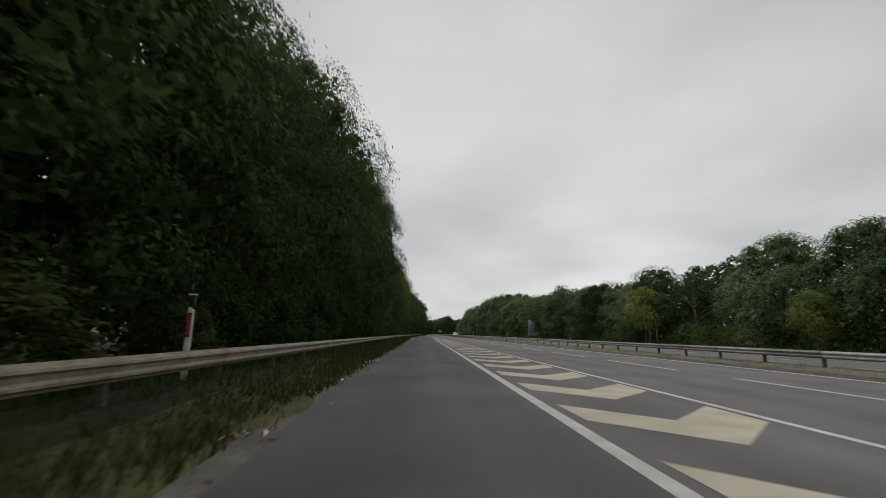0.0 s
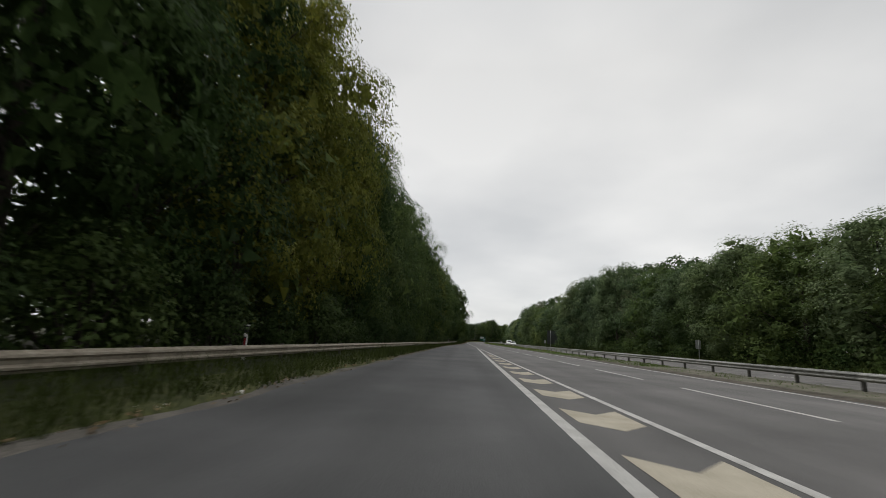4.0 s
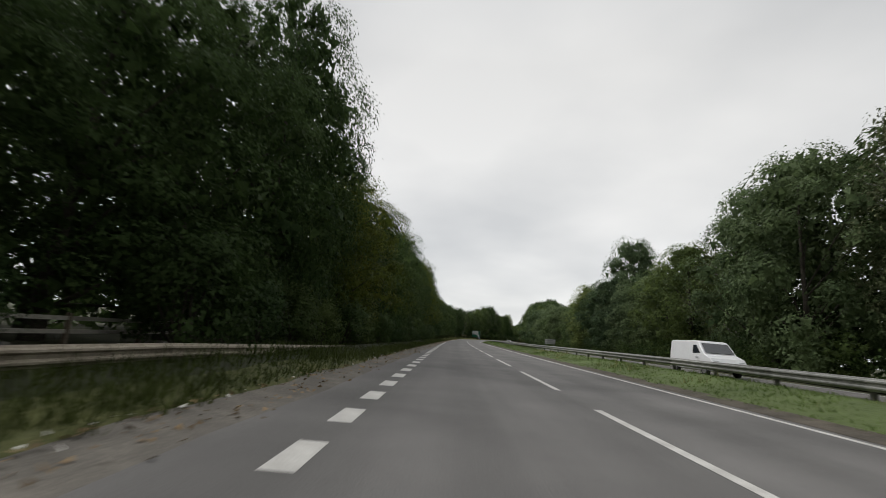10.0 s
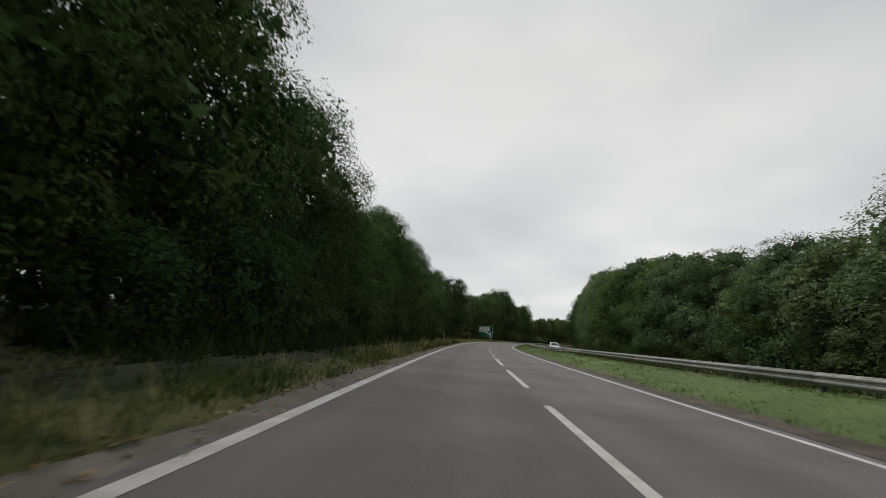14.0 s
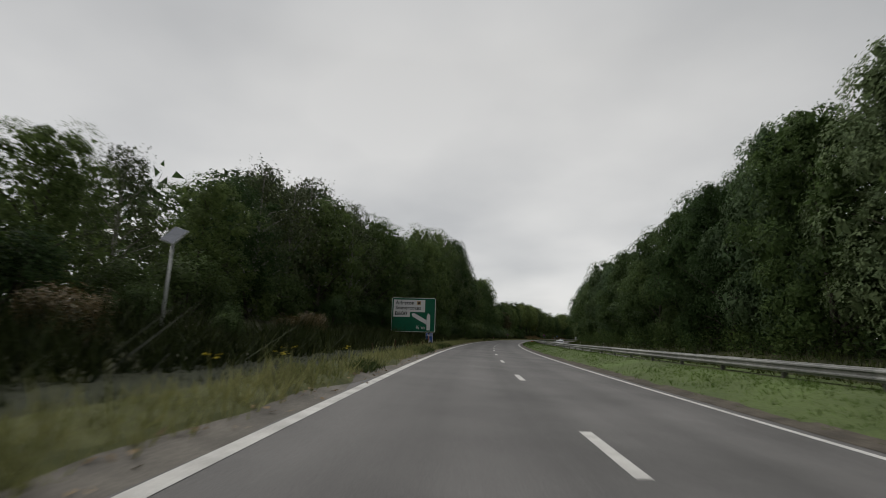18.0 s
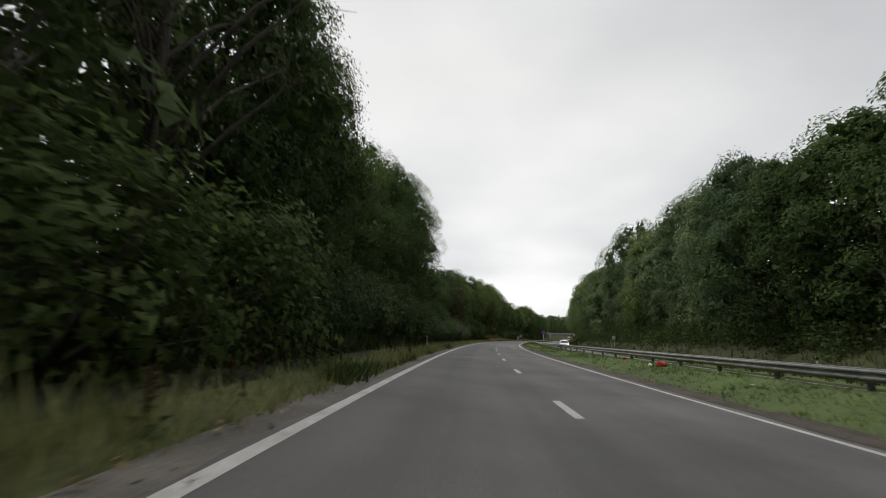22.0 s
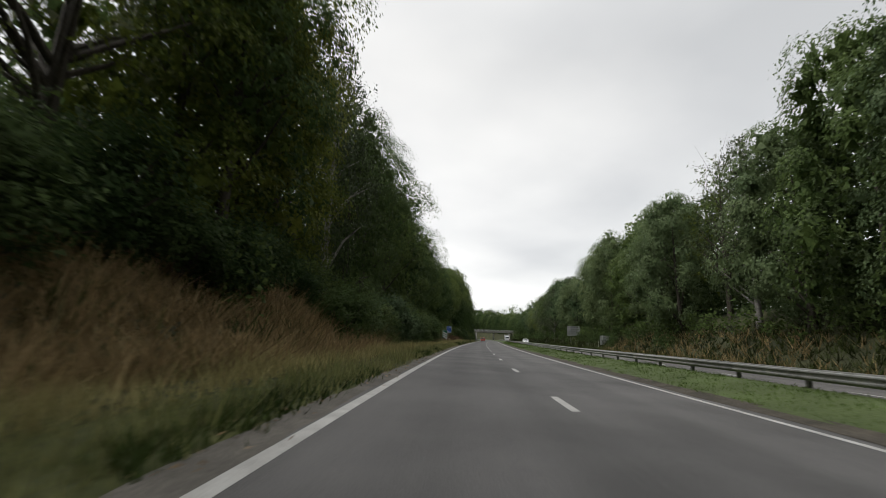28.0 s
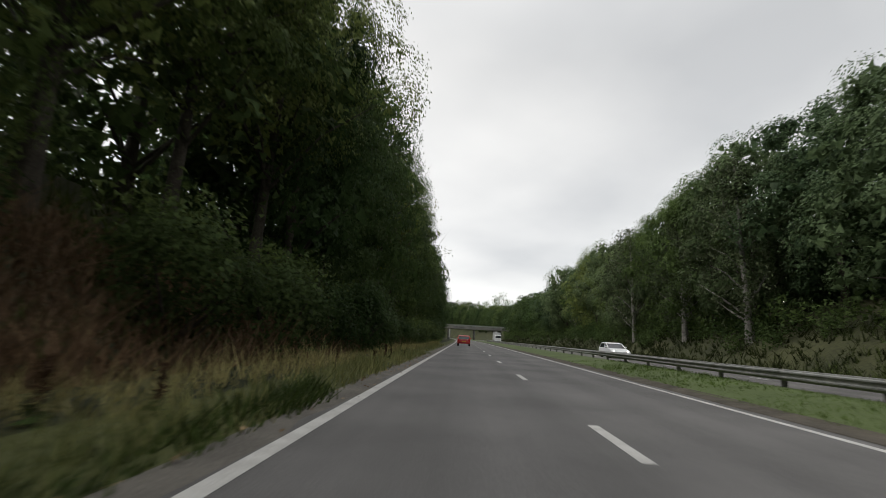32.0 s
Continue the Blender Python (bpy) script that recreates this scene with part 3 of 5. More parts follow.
THIN = [grow(61 + k, 14.0, 3.8, 3.0, 75, 4200, 0.18, 0.12, m, BARK, 0.3, 0.8, 1.0, 0.3) for k, m in enumerate((LEAF_GREY, LEAF_GOLD))]
LOFTY = [grow(66 + k, 15.0, 4.1, 5.4, 54, 19000, 0.135, 0.105, m, BARK, spread=1.3, hearts=2, thin=0.3) for k, m in enumerate((LEAF_MID, LEAF_LIME))]
WIDE = [grow(71 + k, 14.0, 4.6, 1.0, 52, 16000, 0.185, 0.145, m, BARK, spread=1.6, hearts=48, hull=0.6) for k, m in enumerate((LEAF_PALE, LEAF_FAR, LEAF_LIME, LEAF_FAR, LEAF_FAR))]
BACK = [grow(81 + k, 15.0, 4.2, 0.8, 46, 3200, 0.44, 0.38, m, BARK, spread=1.5, hearts=12) for k, m in enumerate((LEAF_DARK, LEAF_DARK, LEAF_MID))]
WIDE_DARK = [grow(91 + k, 14.0, 4.6, 1.0, 58, 16000, 0.185, 0.145, m, BARK, spread=1.5, hearts=48, hull=0.56) for k, m in enumerate((LEAF_MID, LEAF_DARK, LEAF_FAR))]
LABELS = {id(SAPLING): ("slim young tree with lime green leaves", "young_tree"), id(WIDE_DARK): ("dark green rounded broadleaf tree behind the far verge", "lime_tree"), id(OVERHANG): ("dense green oak that leans out over the verge", "oak_tree"), id(OAKS): ("dark green broadleaf tree in full leaf at the wood's edge", "oak_tree"), id(GOLDEN): ("broadleaf tree with yellowing early autumn leaves", "maple_tree"),
          id(BIRCHES): ("birch with drooping twigs and a pale trunk", "birch_tree"), id(RUSTY): ("small tree with rusty brown autumn leaves", "cherry_tree"),
          id(THIN): ("half-bare tree with thin leaves and open twigs", "ash_tree"), id(WIDE): ("rounded green broadleaf tree behind the far verge", "lime_tree"),
          id(BACK): ("dense dark tree deep in the wood", "woodland_tree"), id(LOFTY): ("tall tree whose high crown leans over the verge", "sycamore_tree")}


def plant(kinds, pick, s, d, height, group, sink=0.0, turn=0.0, girth=1.0):
    trunk, crown, tall = kinds[pick % len(kinds)]
    label, name = LABELS[id(kinds)]
    k = height / tall
    x, y = plan(s, d)
    m = Matrix.LocRotScale((float(x), float(y), ground_z(s, d) - sink), Euler((0, 0, turn)), (k * girth, k * girth, k))
    root = base(name, m, label, "tree", group)
    put("trunk", trunk, root)
    put("crown", crown, root)


def crown_front(s):
    """How near the leaves on the left come to the road."""
    return along(s, (-60, -13.0), (50, -12.8), (62, -11.7), (76, -11.7), (86, -13.0), (110, -13.0), (142, -12.4), (170, -11.8), (207, -10.4), (240, -8.4), (268, -7.6), (273, -8.0), (278, -11.2), (288, -10.8), (296, -8.8), (304, -8.0), (330, -7.6), (345, -8.0), (400, -8.6), (450, -8.4), (478, -8.8), (486, -11.0), (496, -11.5), (508, -12.5), (520, -14.0), (540, -11.0), (556, -9.0), (580, -8.2), (590, -6.5), (612, -6.8), (625, -8.4), (640, -8.0), (648, -6.9), (654, -7.0), (660, -8.4), (670, -8.6), (690, -9.0), (720, -8.0), (742, -6.9), (768, -6.9), (778, -7.2), (788, -8.0), (800, -7.7), (850, -8.2), (875, -8.0), (890, -6.6), (925, -6.1), (955, -6.6), (1000, -8.0), (1200, -10))


def left_top(s):
    return along(s, (-60, 16), (40, 17), (60, 20), (76, 20), (87, 17.5), (110, 17.8), (142, 21), (195, 20.5), (225, 20), (262, 19.5), (272, 18.5), (276, 10.5), (288, 10.5), (294, 15), (298, 19.5), (306, 19.5), (312, 15.5), (318, 13.8), (338, 13.8), (346, 17), (370, 17), (395, 18.5), (404, 18), (410, 15), (416, 13), (424, 11.5), (430, 13.5), (448, 15), (457, 11), (464, 8.8), (470, 9.2), (475, 12.5), (480, 16.5), (486, 16), (491, 10.5), (498, 7.5), (508, 7.5), (516, 9), (523, 12.5), (532, 15.5), (545, 17), (556, 16.2), (566, 18), (576, 20.5), (588, 23.5), (612, 23.5), (622, 19), (640, 20), (648, 23), (656, 22), (666, 19), (671, 12), (676, 10.8), (686, 14.5), (698, 16), (736, 19), (755, 21), (778, 21), (795, 23), (806, 22), (825, 20), (870, 18), (885, 21), (900, 22.5), (960, 22.5), (1200, 20))


def right_top(s):
    return along(s, (-60, 10), (30, 12.0), (60, 11.6), (100, 11.8), (134, 13.6), (165, 14), (180, 15), (195, 17.2), (215, 19.5), (230, 20.5), (237, 18.5), (246, 16), (256, 14.6), (270, 14.8), (277, 15.2), (284, 14), (290, 15.5), (298, 18.5), (308, 21.8), (324, 19.5), (334, 16.8), (342, 15.2), (356, 15.4), (390, 13), (413, 14), (420, 13.2), (434, 14.2), (455, 17), (480, 21.5), (510, 24.5), (540, 25), (556, 22.5), (574, 20.5), (580, 19.5), (588, 17), (595, 20), (603, 23.5), (630, 22), (679, 23.5), (684, 25), (689, 23.5), (693, 20), (712, 22.5), (750, 25.5), (786, 25.5), (812, 24.5), (832, 25), (848, 25.5), (862, 23), (878, 20.5), (890, 21), (905, 22.5), (920, 22), (1030, 21), (1150, 22), (1230, 28), (1300, 35), (1400, 42))


dice = random.Random(7)
SIGNS = (140, 259, 390.6, 842.6, 873)  # where the far verge is kept clear


GOLD_SPOTS = ((82, 100), (138, 151), (205, 218), (309, 317), (367, 382), (770, 785))


def kind_left(s):
    r = dice.random()
    if any(a < s < b for a, b in GOLD_SPOTS):
        return THIN if s > 700 and r < 0.6 else GOLDEN if s > 110 or r < 0.3 else OAKS
    if 486 < s < 560:
        return BIRCHES if r < 0.55 else OAKS
    if 652 < s < 690:
        return LOFTY if r < 0.65 else OAKS
    if s < 80 or 120 < s < 170 or 226 < s < 275 or 370 < s < 487 or 640 < s < 690:
        return OAKS
    if 736 < s < 764:
        return THIN if r < 0.2 else LOFTY if r < 0.8 else OAKS
    if 750 < s < 900:
        if s > 822:
            return OAKS if r < 0.6 else LOFTY if r < 0.85 else THIN
        return LOFTY if r < 0.3 else THIN if r < 0.45 else OAKS if r < 0.84 else BIRCHES
    return OAKS if r < 0.8 else BIRCHES if r < 0.93 else THIN


s = -45.0
while s < 1090:
    h = left_top(s) * dice.uniform(0.86, 1.06)
    reach = 0.30 * min(h, 15)
    d = crown_front(s) - reach + dice.uniform(-0.9, 0.5)
    h -= flat_z(s, d)
    if not 1104 < s < 1140:
        kinds, pick, turn = kind_left(s), dice.randrange(9), dice.uniform(0, 6.28)
        if s > 965:
            kinds = BACK
        if s > 6:
            plant(kinds, pick, s, d, max(6.0, h), "trees along the near verge", 0, turn, min(1.25, 13.5 / max(6.0, h) * 1.02) if h > 13.5 else 1.0)
    s += dice.uniform(4.0, 5.6)
s = -50.0
while s < 1150:
    d = crown_front(s) - dice.uniform(7.5, 10.0)
    if 738 < s < 885:
        s += 9
    plant(BACK, dice.randrange(9), s, d, max(6.0, (left_top(s) - flat_z(s, d)) * dice.uniform(0.8, 0.98) * (0.95 if 738 < s < 900 else 1.0)), "trees deeper in the near wood", 0, dice.uniform(0, 6.28))
    s += dice.uniform(6.5, 9.0)
s = -20.0
while s < 1400:
    d = 24.7 + dice.uniform(-1.0, 1.5) + (2.6 if any(-5 < s - q < 5 for q in SIGNS) else 0.0)
    h = right_top(s) * dice.uniform(0.8, 0.98) - flat_z(s, d)
    r = dice.random()
    pick = (WIDE_DARK if 445 < s < 650 or r < 0.12 else WIDE) if r < 0.88 else WIDE_DARK if 380 < s < 650 else BIRCHES
    if 1098 > s or s > 1146:
        which, turn = dice.randrange(9), dice.uniform(0, 6.28)
        if s > 1000:
            pick = BACK
        if 735 < s < 800:
            pick = BIRCHES if r < 0.3 else WIDE
        if 820 < s < 905 and r < 0.6:
            pick = WIDE_DARK
        if 804 < s < 818:
            pick, h = THIN, h * 1.16
        if s > 22:
            plant(pick, which, s, d, max(6.0, h), "trees along the far verge", 0, turn, min(1.2, 13.0 / max(6.0, h) * 1.1) if h > 14 else 1.1)
    s += dice.uniform(6.0, 8.2)
s = -20.0
while s < 1400:
    d = (31 if s < 1150 else 34) + dice.uniform(-1.5, 1.5)
    plant(THIN if 804 < s < 819 else BACK, dice.randrange(9), s, d, max(6.0, right_top(s) * dice.uniform(0.9, 1.06) * (1.1 if 804 < s < 819 else 1.0) - flat_z(s, d)), "trees deeper in the far wood", 0, dice.uniform(0, 6.28))
    s += dice.uniform(8.0, 11.0)
# single trees that lean out over the verge
for s, d, h in ((665, -13.6, 17), (752, -9.2, 18), (763, -9.6, 19), (776, -11.0, 17), (893, -12.4, 19), (921, -12.0, 19), (846, -12.5, 17), (750, -12.0, 17)):
    plant(LOFTY, int(s), s, d, h, "trees along the near verge", 0, s, 0.82)


for s, d, h in ((270, -9.6, 16.5), (261, -10.4, 19)):
    plant(OVERHANG, int(s), s, d, h, "trees along the near verge", 0, s, 0.82)
for s, d, h in ((702, -11.5, 9.5), (708, -12.5, 9.0), (497, -14.5, 6.5)):
    plant(RUSTY, 0, s, d, h, "trees along the near verge", 0, s)
for s, d, h in ((80.8, 20.5, 7.7), (55.2, 20.3, 4.8)):
    plant(SAPLING, 0, s, d, h, "young trees before the far wood", 0, s)
for s, d, h in ((911, 21.8, 17), (922, 21.9, 16), (936, 21.6, 17)):
    plant(BIRCHES, 0, s, d, h, "birches of the far bank", 0, s)
for s, d, h in ((529, -19, 13), (536, -18, 15)):
    plant(BIRCHES, int(s), s, d, h, "trees along the near verge", 0, s)


for kinds, s, d, h in ((OAKS, 490.0, -10.8, 14.0), (BIRCHES, 494.8, -10.3, 14.4)):
    plant(kinds, int(s), s, d, h, "trees along the near verge", 0, s)
plant(WIDE, 3, 353.5, 26.5, 19.6, "trees along the far verge", 0, 2.0, 0.74)


def thicket(name, seed, count, spots, size, mat, label):
    """The joined rest of the wood: sprays of leaves heaped about many spots (s, d, z, spread)."""
    rng = np.random.default_rng(seed)
    s, d, z, r = (np.array(c) for c in zip(*spots))
    x, y = plan(s, d)
    z = z + np.array([fall(a, b) for a, b in zip(s, d)])
    per = count // len(spots)
    at = np.repeat(np.stack([x, y, z], 1), per, 0) + rng.normal(0, 1, (per * len(spots), 3)).clip(-2, 2) * np.repeat(r, per)[:, None] * np.array([0.6, 0.6, 0.5])
    out = rng.normal(0, 1, at.shape)
    out /= np.linalg.norm(out, axis=1)[:, None]
    put(name, soup(name, leaf_tris(rng, at, out, size, size * 0.75), 3, mat), label=label, category="wood", kind="stuff")


spots = [(s + dice.uniform(-2, 2), crown_front(s) - dice.uniform(14, 17), left_top(s) * u + dice.uniform(-1, 1), min(2.4, 0.15 * left_top(s))) for s in range(-50, 1150, 6) for u in (0.18, 0.36, 0.54, 0.7) if not (735 < s < 890 and u > 0.65) and not (735 < s < 775 and u > 0.3) and not (520 < s < 545 and u < 0.5)]
thicket("wood_interior", 3, 90000, spots, 0.7, LEAF_DARK, "dark depths of the near wood")
spots = [(s + dice.uniform(-2, 2), 38 + dice.uniform(-2, 2), right_top(s) * u, 3.0) for s in range(-20, 1280, 9) for u in (0.2, 0.4, 0.6, 0.76)]
thicket("wood_interior", 4, 46000, [p for p in spots if not (808 < p[0] < 828 and p[2] > 8)], 1.2, LEAF_DARK, "dark depths of the far wood")
# woods that close the view past the bridge
spots = [(1150 + 8 * k, d + dice.uniform(-3, 3), flat_z(1150 + 8 * k, d) + z * (0.8 + 0.3 * math.sin(1.7 * k + d) + 0.2 * math.sin(4.1 * k)), 2.8) for k in range(40) for d in (-28, -20, -13, 30, 40, 52) for z in (3, 7, 11, 16)]
thicket("wood_beyond", 5, 70000, spots, 1.0, LEAF_MID, "woods beyond the bridge")
spots = [(s + dice.uniform(-2, 2), 33.5 + dice.uniform(-1, 1), flat_z(s, 33.5) + z, 1.6) for s in range(-10, 1000, 5) for z in (0.3, 2.0, 4.0)]
thicket("wood_interior", 13, 30000, spots, 0.9, LEAF_DARK, "dark undergrowth inside the far wood")
spots = [(s + dice.uniform(-2, 2), crown_front(s) - 18, flat_z(s, crown_front(s) - 18) + z, 1.7) for s in range(-30, 960, 5) for z in (0.3, 2.0, 4.2)]
thicket("wood_interior", 14, 30000, spots, 0.9, LEAF_DARK, "dark undergrowth deep in the near wood")
# low dark growth that closes the near wood
spots = [(s + dice.uniform(-2, 2), crown_front(s) - u - dice.uniform(0, 1.5), flat_z(s, crown_front(s) - u) + z, 1.5) for s in range(-30, 1000, 4) for u in (9, 13) for z in (0.6, 2.6, 4.8)]
thicket("wood_interior", 9, 62000, spots, 0.55, LEAF_DARK, "dark undergrowth inside the near wood")


# ---- bushes under the trees ----
def bush(seed, mat, leaves=4400, length=0.082, width=0.062):
    rng = np.random.default_rng(seed)
    n = 40
    a, u = rng.uniform(0, 2 * math.pi, n), rng.uniform(0, 1, n)
    r = (0.3 + 0.75 * np.sqrt(rng.uniform(0, 1, n))) * np.sqrt(1 - 0.7 * u**2) * (1 + 0.2 * np.sin(3 * a + seed))
    mid = np.stack([r * np.cos(a), r * np.sin(a), 0.15 + 1.35 * u], 1)
    out = np.stack([np.cos(a), np.sin(a), u], 1)
    at = np.repeat(mid, leaves // n, 0) + rng.normal(0, 0.17, (leaves // n * n, 3))
    at[:, 2] = np.abs(at[:, 2])
    round_off = (at - np.array([0, 0, 0.5])) * 0.6 + (at - np.repeat(mid, leaves // n, 0)) * 2.0 + rng.normal(0, 0.25, at.shape)
    me = soup("foliage", leaf_tris(rng, at, np.repeat(out, leaves // n, 0), length, width), 3, mat, round_off)
    verts, faces = [], []
    for k in range(9):
        v, f = tube([(0.15 * math.cos(k), 0.15 * math.sin(k), -0.1), mid[k] * 0.6, mid[k]], [0.03, 0.02, 0.006], 4)
        faces += [tuple(i + len(verts) for i in q) for q in f]
        verts += v
    return me, solid("stem", verts, faces, BARK)


BUSHES = [bush(5, LEAF_DARK), bush(6, LEAF_MID), bush(7, LEAF_DARK), bush(8, LEAF_GREY), bush(9, LEAF_RUST), bush(10, LEAF_FAR)]


def shrub(pick, s, d, size, group):
    x, y = plan(s, d)
    root = base("shrub", Matrix.LocRotScale((float(x), float(y), ground_z(s, d) - 0.05), Euler((0, 0, dice.uniform(0, 6.28))), (size, size, size * dice.uniform(0.85, 1.25))),
                ("rusty bramble bush" if pick == 4 else "dense dark green bush") + " at the foot of the wood", "bush", group)
    put("foliage", BUSHES[pick][0], root)
    put("stem", BUSHES[pick][1], root)


s = -30.0
while s < 1040:
    d = min(crown_front(s) - 0.9 + dice.uniform(-1.0, 0.4), left_edge(s) - 2.9)
    if s < 305:
        d = min(d, left_edge(s) - 4.4)
    if 738 < s < 880:
        d -= dice.uniform(2.0, 4.0)
    shrub(4 if dice.random() < 0.02 and s > 560 else dice.choice((0, 2, 0, 2, 1) if s < 560 or s > 740 else (0, 1, 2, 0, 5)), s, d, dice.uniform(1.1, 1.9) * (1.25 if 560 < s < 720 else 1.0), "bushes along the near verge")
    s += dice.uniform(3.6, 4.9)
for k in range(19):
    s = 622 + 1.8 * k
    shrub(dice.choice((5, 1, 2, 0)), s, -8.9 + dice.uniform(-1.2, 0.3), dice.uniform(1.7, 2.3), "tall hedge on the bank")
for k in range(64):
    s, row = 655.5 + 1.5 * (k // 2) + dice.uniform(-0.4, 0.4), k % 2
    shrub(dice.choice((5, 5, 1, 1)), s, -8.5 - 1.7 * row + dice.uniform(-0.3, 0.3), dice.uniform(1.35, 1.65) * (1.0 if s < 690 else 0.8), "tall hedge on the bank")
for seed, mat, dark in ((15, LEAF_DARK, 0), (16, LEAF_MID, 1)):
    spots = []
    for k in range(270):
        s = 4 + 3.6 * k + 1.8 * dark + dice.uniform(-1, 1)
        d, tall = 22.4 + dice.uniform(-0.8, 1.2), dice.uniform(1.2, 2.8)
        if not 775 < s < 905 and not any(-5 < s - q < 4 for q in SIGNS):
            spots += [(s + dice.uniform(-0.6, 0.6), d, flat_z(s, d) + tall * u, 0.95) for u in (0.15, 0.45, 0.75, 1.0)]
    thicket("far_bushes", seed, 56000, spots, 0.24, mat, "dense bushes at the foot of the far wood")
spots = []
for k in range(150):
    s, d = 815 + 2.1 * k + dice.uniform(-1, 1), 20.2 + dice.uniform(0, 4.5)
    spots += [(s, d, flat_z(s, d) + z, 0.75) for z in (0.2, 0.7, 1.1)]
thicket("bank_scrub", 17, 42000, spots, 0.22, LEAF_DARK, "dark scrub on the far bank")
for k in range(18):
    s = 738 + 2.0 * k + (11 if k > 6 else 0)
    shrub(dice.choice((0, 2)), s, (-10.4 if k > 6 else -9.6) - dice.uniform(0, 1.4), dice.uniform(1.5, 2.0), "dark bushes above the bracken")
for k in range(17):
    s = 783 + 2.3 * k
    shrub(dice.choice((1, 1, 5)), s, left_edge(s) - 3.4 - dice.uniform(0, 1.6), dice.uniform(1.2, 1.9), "green bushes on the bank")
spots = []
for k in range(150):
    s = 742 + 1.5 * k
    d = crown_front(s) - (2.5 if s < 800 else 0.0) - dice.uniform(0, 6.0)
    spots += [(s, d, flat_z(s, d) + z, dice.uniform(0.7, 1.2)) for z in (0.5, 1.4, 2.2)]
thicket("bank_scrub", 12, 60000, spots, 0.2, LEAF_MID, "green scrub on the near bank")
for k in range(22):
    s = 478 + 3.2 * k
    if not 524 < s < 548:
        shrub(dice.choice((0, 2, 4, 0, 2)), s, -8.8 - dice.uniform(0, 4.0), dice.uniform(0.6, 0.95), "low brambles behind the verge")
spots = [(s + dice.uniform(-1, 1), 22.6 + dice.uniform(-0.6, 1.0), flat_z(s, 22.6) + dice.uniform(0.4, 2.2), 1.0) for s in range(-10, 1150, 2)]
thicket("wood_interior", 8, 64000, [(s + dice.uniform(-2, 2), 27.5 + dice.uniform(-1, 1.5), flat_z(s, 27.5) + z, 1.7) for s in range(0, 1000, 4) for z in (0.4, 2.2, 4.5, 7.0)], 0.6, LEAF_DARK, "dark leaves behind the far verge's trees")
thicket("undergrowth", 6, 40000, spots, 0.34, LEAF_MID, "green undergrowth below the far trees")


# ---- grass and bracken ----
def tuft_field(name, seed, count, s_range, across, tall, wide, mat, label, lean=0.35, patchy=None):
    """Loose blades strewn over a strip; across(s, r) gives d, and tall the least and greatest height."""
    rng = np.random.default_rng(seed)
    n_tuft = count // 5
    s = rng.uniform(*s_range, n_tuft)
    if patchy is not None:
        s = s[np.array([noise.noise(Vector((a * 0.11, seed, 3.0))) + 0.5 * noise.noise(Vector((a * 0.5, seed, 8.0))) > patchy for a in s])]
        n_tuft = len(s)
    r = rng.uniform(0, 1, n_tuft)
    d = np.array([across(a, b) for a, b in zip(s, r)])
    z = np.array([ground_z(a, b) for a, b in zip(s, d)])
    x, y = plan(s, d)
    at = np.repeat(np.stack([x, y, z], 1), 5, 0)
    at[:, :2] += rng.normal(0, 0.07, (len(at), 2))
    big = np.repeat(rng.uniform(tall[0], tall[1], n_tuft) * (0.55 + 0.9 * np.array([noise.noise(Vector((a * 0.22, b * 0.6, seed))) + 0.5 for a, b in zip(s, d)]).clip(0, 1.2)), 5)
    h = big * rng.uniform(0.6, 1.2, len(at))
    a = rng.uniform(0, 2 * math.pi, len(at))
    side = np.stack([np.cos(a), np.sin(a), 0 * a], 1) * (wide * rng.uniform(0.6, 1.3, len(at)))[:, None]
    tip = at + np.stack([rng.normal(0, lean, len(at)) * h, rng.normal(0, lean, len(at)) * h, h], 1)
    return put(name, soup(name, np.stack([at - side, at + side, tip], 1).reshape(-1, 3), 3, mat), label=label, category="grass", kind="stuff")


for k in range(6):
    a, b = 0 + 150 * k, 150 + 150 * k
    # From 300 m on, the blades' colour carries the wood's shade.
    tuft_field("verge_grass", 100 + k, 46000, (a, b), lambda s, r: left_edge(s) + 0.02 - 4.2 * r - (1.0 if s > 330 else 0.0), (0.12, 0.42) if k < 2 else (0.06, 0.22), 0.016, VERGE_GRASS if k < 2 else SHADE_GRASS, "short green verge grass" if k < 2 else "verge grass coloured dark for the shade of the wood")
    # Up to 450 m a darker green stands in for the wood's shadow.
    tuft_field("long_grass", 120 + k, 34000, (a, b), lambda s, r: left_edge(s) + 0.03 - 1.05 * r, (0.12, 0.38), 0.011, VERGE_GRASS if k < 3 else LONG_GRASS, "long grass before the wood, coloured darker for its shadow" if k < 3 else "long seeding yellow-green grass before the wood")
    tuft_field("reserve_grass", 140 + k, 11000 if k == 0 else 62000, (a, b), lambda s, r: 4.42 + 3.5 * r, (0.05, 0.15), 0.012, GRASS, "green grass of the central reservation")
    tuft_field("far_verge_grass", 160 + k, 14000, (a, b), lambda s, r: 17.0 + 7.5 * r, (0.25, 0.8), 0.03, VERGE_GRASS, "rough grass of the far verge")
for k, (a, b) in enumerate(((395, 480), (480, 560), (560, 640), (640, 742))):
    tuft_field("rough_growth", 180 + k, 17000, (a, b), lambda s, r: left_edge(s) - 2.3 - 4.6 * r, (0.35, 1.0), 0.034, SHADE_GRASS, "rough growth at the foot of the wood, coloured dark for shade", 0.5)
